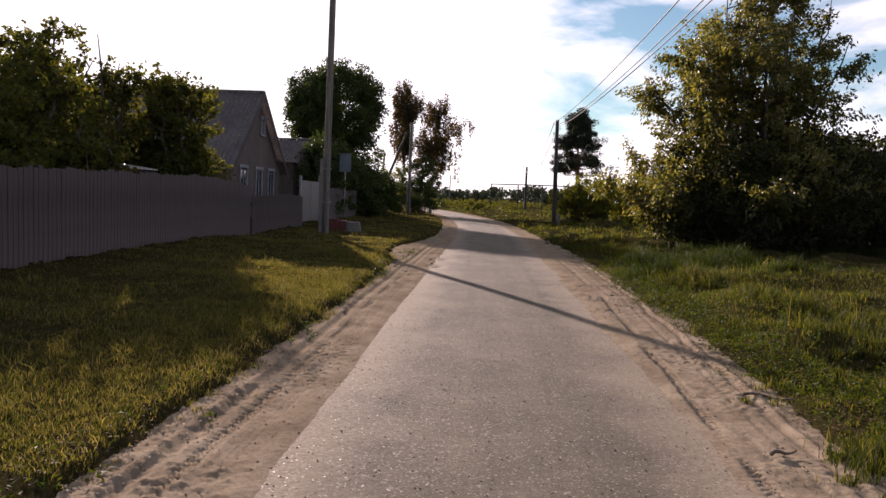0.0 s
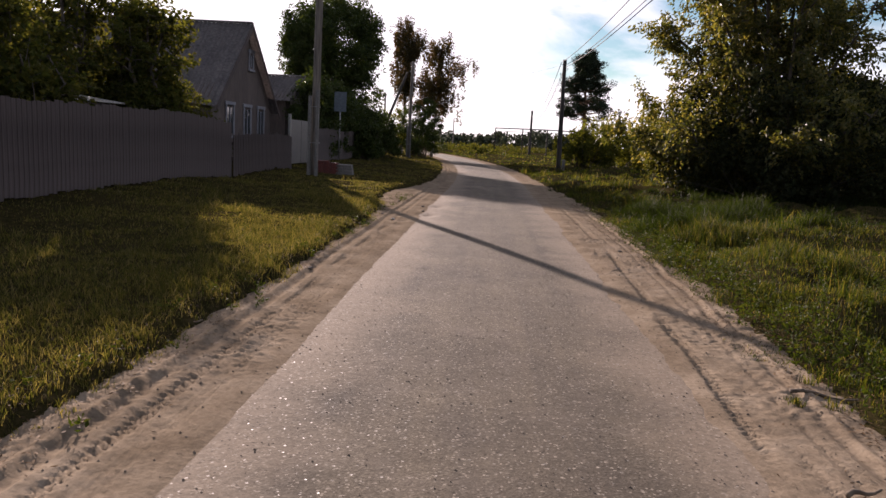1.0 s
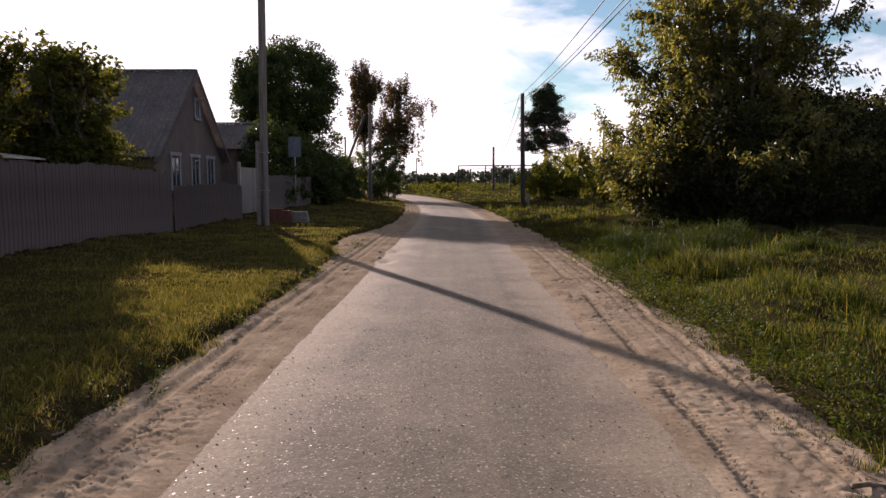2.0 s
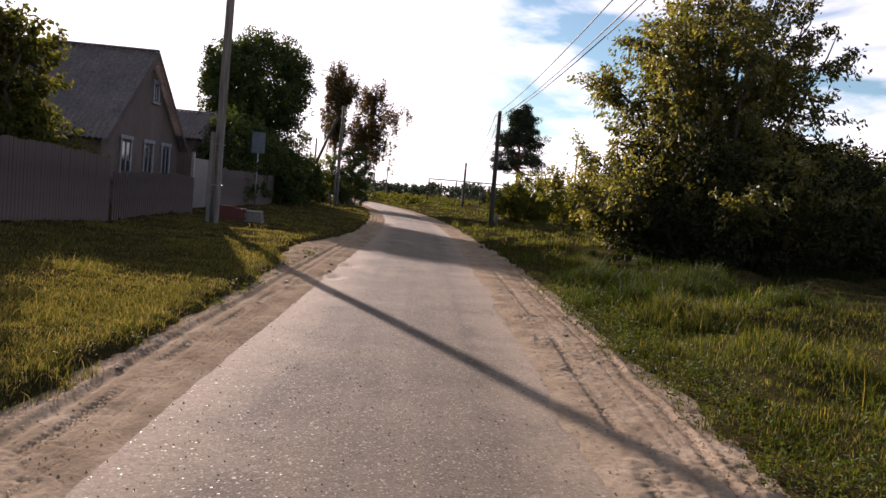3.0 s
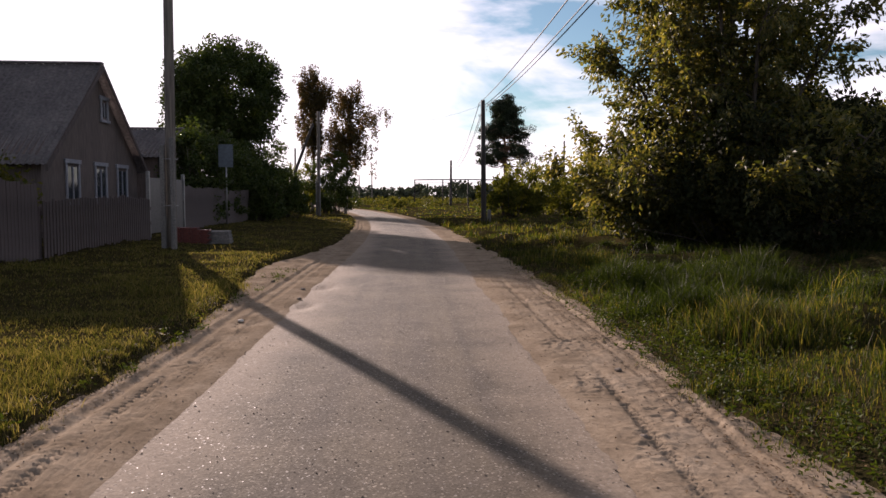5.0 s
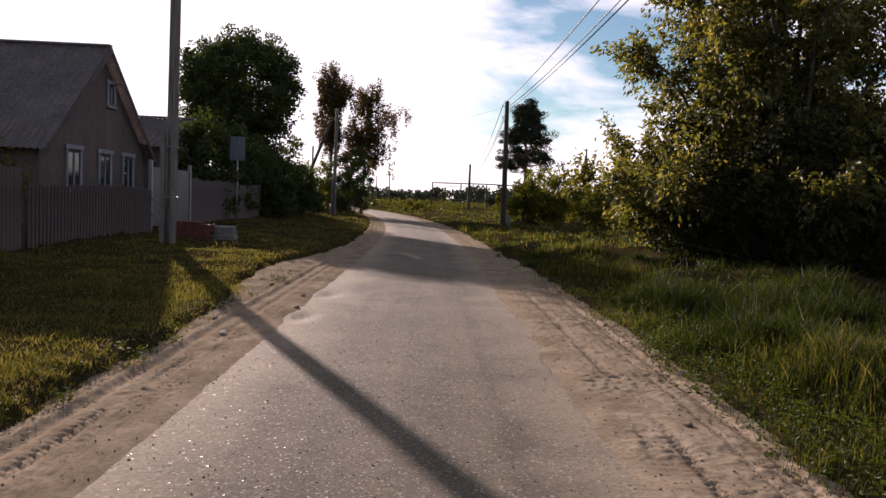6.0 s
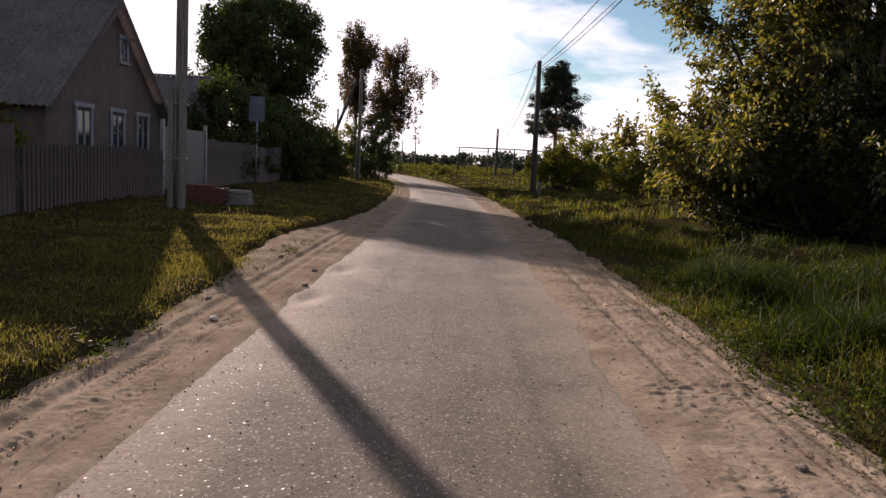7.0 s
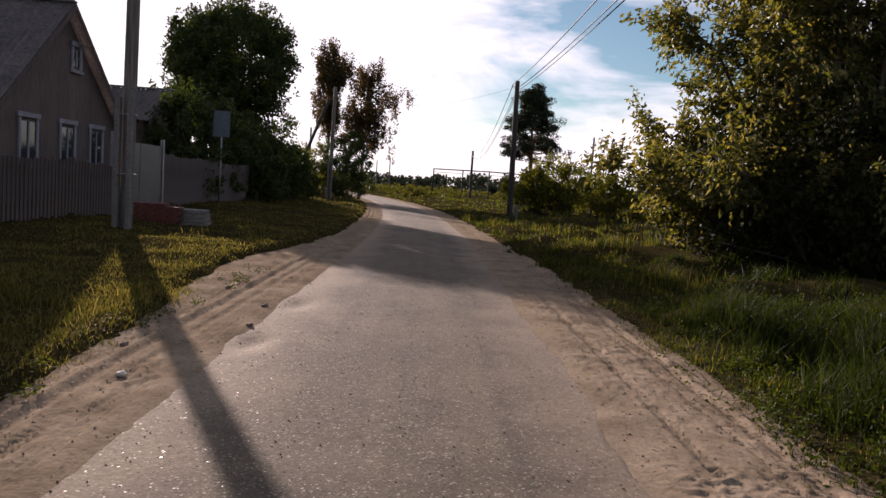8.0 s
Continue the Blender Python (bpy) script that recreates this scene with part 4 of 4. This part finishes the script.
        part("chimney_cap", boxed(-long * 0.62 - 0.06, -long * 0.62 + 0.56, -0.31, 0.31, ridge + 0.752, ridge + 0.84, bevel=0.02), M_CONCRETE, c)
    return t


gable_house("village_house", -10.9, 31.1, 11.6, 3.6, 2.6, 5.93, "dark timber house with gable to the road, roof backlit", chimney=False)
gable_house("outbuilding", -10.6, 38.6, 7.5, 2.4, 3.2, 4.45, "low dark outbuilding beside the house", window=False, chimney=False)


def board_fence(x0, y0, x1, y1, tall, mat, label, pitch=0.125, wide=0.115):
    """Upright boards on two rails between square posts; built along its own x axis."""
    z0 = 0.0
    length = math.hypot(x1 - x0, y1 - y0)
    t = thing("board_fence", x0, y0, z0, label, "fence", rz=math.degrees(math.atan2(y1 - y0, x1 - x0)))
    ux, uy = (x1 - x0) / length, (y1 - y0) / length
    board = bpy.data.meshes.new("board")
    bm = bmesh.new()
    box(bm, 0, wide, -0.012, 0.012, 0.02, tall, bevel=0.004)
    bm.to_mesh(board)
    bm.free()
    board.materials.append(mat)
    post = bpy.data.meshes.new("post")
    bm = bmesh.new()
    box(bm, -0.06, 0.06, 0.065, 0.185, -0.4, tall - 0.1, bevel=0.01)
    bm.to_mesh(post)
    bm.free()
    post.materials.append(M_BOARD)
    for i in range(int(length / 2.5) + 1):
        d = i * 2.5
        ob = part("post", post, None, t)
        ob.location = (d, 0, float(ground_height(x0 + ux * d, y0 + uy * d)))
    for z in (0.45, tall - 0.35):
        g = float(ground_height((x0 + x1) / 2, (y0 + y1) / 2))
        part("rail", boxed(0, length, 0.014, 0.064, g + z - 0.05, g + z + 0.05, bevel=0.006), M_BOARD, t)
    for i in range(int(length / pitch)):
        d = i * pitch
        ob = part("board", board, None, t)
        ob.location = (d, 0, float(ground_height(x0 + ux * d, y0 + uy * d)) + rng.uniform(-0.03, 0.03))
        ob.rotation_euler = (0, rng.uniform(-0.006, 0.006), 0)
    return t


board_fence(-7.6, 5.0, -7.67, 21.2, 1.62, M_BOARD, "tall dark weathered board fence in front of the garden")
board_fence(-7.68, 21.35, -7.7, 27.6, 1.25, M_BOARD, "low dark weathered picket fence below the house windows", pitch=0.14, wide=0.09)
board_fence(-8.2, 31.5, -8.5, 47.5, 1.6, M_BOARD, "dark board fence beside the roadside trees")
shed = thing("garden_shed", -9.75, 16.5, float(ground_height(-9.75, 16.5)), "low board shed with pale sheet roof behind the fence", "shed")
roof_m = Matrix.Translation((0, 0, 1.84 + 0.02)) @ Matrix.Rotation(radians(7), 4, "Y")
for name, wall in (("front_wall", (0.60, 0.64, -0.9, 0.9, -0.2, 1.74)), ("back_wall", (-0.64, -0.60, -0.9, 0.9, -0.2, 1.89)), ("side_wall", (-0.598, 0.598, -0.9, -0.86, -0.2, 1.74)), ("side_wall", (-0.598, 0.598, 0.86, 0.9, -0.2, 1.74))):
    part(name, boxed(*wall, bevel=0.004), M_BOARD, shed)
bm = boxed(-0.8, 0.8, -1.05, 1.05, -0.012, 0.012, bevel=0.004)
for k in range(13):
    box(bm, -0.8, 0.8, -1.02 + k * 0.165, -0.98 + k * 0.165, 0.0125, 0.03)
bm.transform(roof_m)
part("roof", bm, M_SHEET, shed, "pale ribbed metal sheet roof")

gate = thing("metal_gate", -7.95, 28.1, float(ground_height(-8.0, 28.0)), "pale grey sheet metal gate between the fences", "gate", rz=90)
for k in range(2):
    leaf = part("gate_leaf", boxed(k * 1.55 + 0.02, k * 1.55 + 1.53, -0.015, 0.015, 0.1, 1.85, bevel=0.006), M_GATE, gate)
    for j in range(9):
        part("rib", boxed(k * 1.55 + 0.10 + j * 0.165, k * 1.55 + 0.14 + j * 0.165, 0.0152, 0.03, 0.12, 1.83), M_GATE, leaf)
for px in (-0.08, 3.18):
    part("gate_post", boxed(px - 0.05, px + 0.05, -0.05, 0.05, -0.3, 2.05, bevel=0.008), M_STEEL, gate)

sign = thing("notice_panel", -8.0, 37.2, float(ground_height(-8.0, 37.2)), "pale blue metal panel on a thin steel post", "sign")
tube("post", [[0, 0.03, -0.3], [0, 0.03, 1.2], [0, 0.03, 3.5]], [0.035] * 3, M_STEEL, sign, 8)
part("panel", boxed(-0.32, 0.32, -0.02, -0.008, 2.5, 3.5, bevel=0.004), M_PANEL, sign)
for z in (2.65, 3.3):
    part("bracket", boxed(-0.1, 0.1, -0.0075, 0.03, z - 0.02, z + 0.02), M_STEEL, sign)

# stacked bricks and slabs behind the pole
pile = thing("brick_stack", -6.35, 26.6, float(ground_height(-6.35, 26.6)), "low stack of dark red bricks on the grass", "brick stack", rz=8)
one = bpy.data.meshes.new("brick")
bm = bmesh.new()
box(bm, -0.122, 0.122, -0.058, 0.058, 0, 0.066, bevel=0.005)
bm.to_mesh(one)
bm.free()
one.materials.append(M_BRICK)
for lay in range(7):
    for i in range(4 - (lay > 5)):
        for j in range(4):
            ob = part("brick", one, None, pile)
            ob.location = (-0.3 + i * 0.252 + 0.06 * (lay % 2) + rng.uniform(-0.008, 0.008), j * 0.122 + rng.uniform(-0.006, 0.006), -0.02 + lay * 0.0675)
            ob.rotation_euler = (0, 0, rng.uniform(-0.03, 0.03))
slabs = thing("concrete_slabs", -5.75, 27.4, float(ground_height(-5.75, 27.4)), "stack of pale grey concrete slabs beside bricks", "slabs", rz=6)
for k in range(4):
    part("slab", boxed(-0.5 + 0.03 * k, 0.5 - 0.02 * k, -0.3, 0.3, -0.02 + k * 0.105, 0.08 + k * 0.105, bevel=0.012), M_CONCRETE, slabs)

# ---------------------------------------------------------------- grass and litter


def top_height(x, y):
    """The height of the open surface: soil, sand or asphalt, whichever lies on top."""
    u = x - road_centre(y)
    z = ground_height(x, y)
    on_road = (u > -1.78) & (u < 1.6)
    z = np.where(on_road, np.maximum(z, asphalt_height(u, y, x)), z)
    on_sand = (np.abs(u) > 1.2) & (np.abs(u) < 2.72 + np.where(u < 0, sand_bay(y), sand_wide(y)))
    sand = np.where(u < 0, verge_height(-1)(u, y, x), verge_height(1)(u, y, x))
    return np.where(on_sand, np.maximum(z, sand), z)



def blades(x, y, tall, wide, bend):
    """Curved three-faced blades rooted at x, y."""
    n = len(x)
    z = top_height(x, y) - 0.012
    h = tall * rng.uniform(0.55, 1.12, n)
    a = rng.uniform(0, 2 * np.pi, n)
    lean = rng.uniform(0.05, 1, n) * bend * h
    b = rng.uniform(0, 2 * np.pi, n)
    dx, dy = np.cos(b), np.sin(b)
    sx, sy = np.cos(a) * wide / 2, np.sin(a) * wide / 2
    w = rng.uniform(0.7, 1.3, n)
    sx, sy = sx * w, sy * w
    p = lambda u, k, s: np.stack([x + dx * lean * u * u + s * sx * k, y + dy * lean * u * u + s * sy * k, z + h * (u - 0.25 * bend * u * u * rng.uniform(0.5, 1, n))], 1)  # noqa: E731
    v = np.stack([p(0, 1, -1), p(0, 1, 1), p(0.55, 0.8, -1), p(0.55, 0.8, 1), p(1.0, 0, 0)], 1).reshape(-1, 3)
    i = np.arange(n)[:, None] * 5
    return v, np.concatenate([i + [[0, 1, 3]], i + [[0, 3, 2]], i + [[2, 3, 4]]])


def sow(x0, x1, y0, y1, density, clump, bare=0.0, seed=50):
    """Rooting points in a stretch beside the road (x as offsets from its centre line), thinned in patches."""
    n = int((x1 - x0) * (y1 - y0) * density)
    u, y = rng.uniform(x0, x1, n), rng.uniform(y0, y1, n)
    x = u + road_centre(y)
    patch = 0.6 * value_noise(x, y, clump, seed) + 0.4 * value_noise(x, y, clump * 0.3, seed + 1)
    edge = np.clip((np.abs(u) - np.where(u < 0, sand_bay(y), sand_wide(y)) - np.where(u < 0, 2.36, 2.26) + np.where(u < 0, 0.35, 0.8) * (value_noise(x, y, 0.55, seed + 2) - 0.5)) / np.where(u > 0, 0.5, 0.18), 0, 1)
    keep = rng.uniform(0, 1, n) < np.clip((patch - bare) * 2.2, 0.05, 1) * edge
    return x[keep], y[keep], patch[keep], edge[keep]


reseed(33)


def tufts(x0, x1, y0, y1, density, wide, tall, bend, per, seed, hummock):
    """Tussocks: blades that fan out from shared roots, taller in the middle of a tuft."""
    x, y, patch, edge = sow(x0, x1, y0, y1, density / per, 1.6, 0.12 + 0.25 * hummock, seed)
    n = len(x)
    size = (0.45 + 0.85 * rng.uniform(0, 1, n) ** 2) * (0.3 + 1.3 * value_noise(x, y, 0.95, seed + 9) ** 1.4) * (0.5 + 0.9 * patch) * (0.22 + 0.78 * edge ** 1.5)
    size *= 1 + hummock * (1.9 * np.clip(3.2 * value_noise(x, y * 1.5, 1.5, seed + 11) - 1.1, 0, 1) - 1.15)
    size = np.minimum(size, 1.35)
    rx = rng.normal(size=(n, per)) * 0.09 * size[:, None] * (wide / 0.007) ** 0.5
    ry = rng.normal(size=(n, per)) * 0.09 * size[:, None] * (wide / 0.007) ** 0.5
    h = tall * size[:, None] * rng.uniform(0.6, 1.1, (n, per))
    return blades((x[:, None] + rx).ravel(), (y[:, None] + ry).ravel(), h.ravel(), wide, bend), x, y, (tall * size)


def grow(name, plots, tall, mat, label, bend, heads=None, per=22, thatch=0.4, hummock=0.0):
    heap, seeds = Heap(), Heap()
    for k, (x0, x1, y0, y1, density, wide, factor) in enumerate(plots):
        # a low sward between the tufts
        x, y, patch, edge = sow(x0, x1, y0, y1, density * thatch, 0.9, 0.0, 60 + k)
        heap.add(*blades(x, y, 0.42 * tall * factor * (0.4 + 0.9 * patch) * (0.35 + 0.65 * edge), wide, bend))
        (v, f), tx, ty, th = tufts(x0, x1, y0, y1, density * (1 - thatch), wide, tall * factor, bend, per, 50 + k, hummock)
        heap.add(v, f)
        if heads and wide < 0.016:
            q = rng.permutation(len(tx))[: int(len(tx) * heads)]
            q = np.repeat(q, 4)
            hh = th[q] * rng.uniform(0.9, 1.25, len(q))
            v, f = blades(tx[q] + rng.normal(size=len(q)) * 0.08, ty[q] + rng.normal(size=len(q)) * 0.08, hh, wide * 0.45, 0.25)
            seeds.add(v, f)
            tip = v.reshape(-1, 5, 3)[:, 4]
            seeds.add(*leaf_arrays(tip, 0.08 * (wide / 0.006) ** 0.5, 0.011 * wide / 0.006, -2.5))
    tagged(part(name, heap.mesh(name), mat), label, "grass", kind="stuff")
    if heads:
        tagged(part("seeding_grass", seeds.mesh("seeding_grass"), M_STRAW), "pale seeding grass stalks in the meadow", "grass", kind="stuff")


grow("tall_meadow_grass", ((2.05, 3.2, 3, 14, 4600, 0.006, 0.55), (3.2, 4.8, 3, 9, 3600, 0.0062, 1.05), (3.2, 4.8, 9, 14, 3600, 0.0066, 0.7), (4.8, 7.5, 3, 10, 1900, 0.0075, 1.15), (4.8, 7.5, 10, 14, 1900, 0.0075, 0.75), (7.5, 13, 5, 15, 300, 0.010, 1.1), (1.95, 3.2, 14, 20, 2200, 0.0075, 0.6), (3.2, 12, 14, 15.4, 800, 0.010, 0.8), (1.95, 5, 20, 28, 700, 0.012, 0.9), (2.2, 9, 28, 45, 170, 0.022, 0.9), (1.95, 8, -12, 1.5, 90, 0.014, 1.0), (9, 26, 28, 62, 26, 0.05, 0.9), (2.2, 9, 45, 62, 60, 0.04, 0.8), (2.2, 24, 62, 110, 9, 0.12, 0.7)),
     0.40, M_GRASS, "lush tall green grass in tussocks beside the road", 0.6, heads=0.10, thatch=0.28, per=46, hummock=0.6)
grow("short_verge_grass", ((-4.4, -2.05, 3, 13, 3200, 0.0066, 1.2), (-6.5, -4.4, 3, 14, 1100, 0.0085, 1.1), (-8.6, -6.5, 5, 14, 260, 0.010, 1.1), (-5.2, -1.95, 13, 20, 1400, 0.0095, 1.2), (-7.6, -5.2, 13, 20, 600, 0.012, 1.1), (-7.6, -1.95, 20, 28, 420, 0.015, 1.1), (-8.3, -2.2, 28, 48, 150, 0.018, 1.1), (-8, -2.2, 48, 90, 40, 0.045, 1.2), (-7, -1.95, -12, 2, 110, 0.014, 1.0)),
     0.155, M_TURF, "short dry yellowish grass on the verge", 0.9, per=20, thatch=0.55)

grow("lush_grass_stand", ((3.0, 7.0, 14.2, 20, 3000, 0.0075, 1.0), (7.0, 12, 14.2, 20, 700, 0.012, 0.65), (4.6, 12, 20, 25, 420, 0.014, 0.7)),
     0.46, M_DIMLUSH, "tall lush grass hummocks before the maple, green darkened for shade", 0.75, per=50, thatch=0.16, hummock=0.8)

# broad-leaved weeds in low rosettes
heap = Heap()
for x0, x1, y0, y1, count in ((2.4, 3.2, 1.5, 16, 420), (2.6, 5.5, 1.5, 14, 200), (2.45, 7, 14, 26, 260), (-2.8, -2.3, 2, 22, 60), (-2.3, -2.1, 4.2, 7.5, 3)):
    u, y = rng.uniform(x0, x1, count), rng.uniform(y0, y1, count)
    x = u + road_centre(y)
    z = np.maximum(ground_height(x, y), 0.01)
    m = 14
    a = rng.uniform(0, 2 * np.pi, (count, m))
    r = rng.uniform(0.01, 0.08, (count, m))
    c = np.stack([x[:, None] + np.cos(a) * r, y[:, None] + np.sin(a) * r, z[:, None] + rng.uniform(0.01, 0.09, (count, m)) * np.where(u > 0, 2.4, 1.0)[:, None]], -1)
    d = np.stack([np.cos(a), np.sin(a), 0.35 + 0 * a], -1)
    heap.add(*leaf_arrays(c.reshape(-1, 3), 0.045, 0.022, -0.1, d.reshape(-1, 3)))
tagged(part("verge_weeds", heap.mesh("verge_weeds"), M_WEED), "low broad-leaved weeds along the sandy edge", "weeds", kind="stuff")

# dead leaves and stalks along the edges of the sand
heap = Heap()
for x0, x1, y0, y1, count in ((2.2, 3.3, 1.5, 22, 9500), (1.5, 2.3, 1.5, 20, 420), (-2.9, -2.2, 2, 22, 4200), (-2.3, -1.6, 2, 18, 150)):
    u, y = rng.uniform(x0, x1, count), rng.uniform(y0, y1, count)
    x = u + road_centre(y)
    z = top_height(x, y) + rng.uniform(0.003, 0.014, count)
    d = rng.normal(size=(count, 3)) * [1, 1, 0.15]
    lv, lf = leaf_arrays(np.stack([x, y, 0 * z], 1), 0.04, 0.016, 0.0, d)
    lv[:, 2] = lv[:, 2] * 0.25 + np.repeat(z, 4)
    heap.add(lv, lf)
tagged(part("leaf_litter", heap.mesh("leaf_litter"), M_LITTER), "brown dead leaves and stalks along the sand", "leaf litter", kind="stuff")

# gravel crumbs on asphalt and sand
n = 4500
u, y = rng.uniform(-2.4, 2.35, n), rng.uniform(1.5, 24, n)
x = u + road_centre(y)
z = top_height(x, y)
s = rng.uniform(0.003, 0.010, n) ** 1.0 * np.where(np.abs(u) > 1.4, 1.1, 0.85)
oct_v = np.array([[1, 0, 0], [0, 1, 0], [-1, 0, 0], [0, -1, 0], [0, 0, 0.8], [0, 0, -0.8]])
oct_f = np.array([[0, 1, 4], [1, 2, 4], [2, 3, 4], [3, 0, 4], [1, 0, 5], [2, 1, 5], [3, 2, 5], [0, 3, 5]])
v = np.stack([x, y, z + s * 0.1], 1)[:, None] + oct_v[None] * s[:, None, None] * rng.uniform(0.6, 1.4, (n, 6, 1))
f = oct_f[None] + np.arange(n)[:, None, None] * 6
tagged(part("gravel_crumbs", mesh_of("gravel_crumbs", v.reshape(-1, 3), f.reshape(-1, 3)), M_STONE), "loose gravel crumbs scattered on asphalt and sand", "gravel", kind="stuff")


def stick(x, y, length, turn, label):
    t = thing("fallen_stick", x, y, 0.03, label, "stick", "fallen sticks", rz=turn)
    p = np.stack([np.linspace(-0.5, 0.5, 6) * length, 0.05 * length * np.sin(np.linspace(0, 5, 6)), 0.012 + 0.012 * np.sin(np.linspace(0, 7, 6))], 1)
    tube("twig", p, np.linspace(0.016, 0.007, 6), M_STICK, t, 6)


stick(2.42, 5.75, 0.42, -12, "short dark dead stick on the sandy verge")
stick(1.95, 4.3, 0.22, 25, "small curled dead twig on the sand")
stick(-2.45, 6.4, 0.3, 40, "thin dead twig at the grass edge")


def pebble(x, y, size, mat, label):
    t = thing("loose_stone", x, y, 0.02, label, "stone", "loose stones", rz=rng.uniform(0, 180))
    bm = bmesh.new()
    bmesh.ops.create_icosphere(bm, subdivisions=2, radius=size)
    for v in bm.verts:
        v.co *= 1 + 0.35 * noise.noise(v.co * (1.6 / size))
        v.co.z *= 0.6
    part("stone", bm, mat, t)


M_PALESTONE = surface("pale_limestone", (0.32, 0.30, 0.27), (0.52, 0.50, 0.46), 18, 4, 0.9, 0.3, 0.003)
pebble(-1.93, 15.05, 0.036, M_PALESTONE, "small pale stone lying on the sandy verge")
for x, y, s in ((-2.28, 15.9, 0.04), (-2.12, 9.2, 0.035), (1.86, 10.6, 0.03), (2.22, 12.4, 0.035), (-1.62, 18.1, 0.045), (-2.35, 19.2, 0.05), (-1.5, 17.0, 0.035)):
    pebble(x, y, s, M_STONE, "small brown clod on the sandy verge")

aerial = thing("tv_aerial", -18.2, 24.0, float(ground_height(-18.2, 24.0)), "thin grey television aerial on a garden mast", "aerial")
tube("mast", [[0, 0, -0.3], [0, 0, 2.5], [0.02, 0, 5.5]], [0.025, 0.022, 0.018], M_STEEL, aerial, 6)
tube("boom", [[-0.5, 0, 5.4], [0.1, 0, 5.41], [0.95, 0, 5.42]], [0.03, 0.03, 0.03], M_STEEL, aerial, 6)
for k in range(5):
    part("element", boxed(-0.4 + k * 0.3, -0.385 + k * 0.3, -0.28 + 0.02 * k, 0.28 - 0.02 * k, 5.432, 5.445), M_STEEL, aerial)
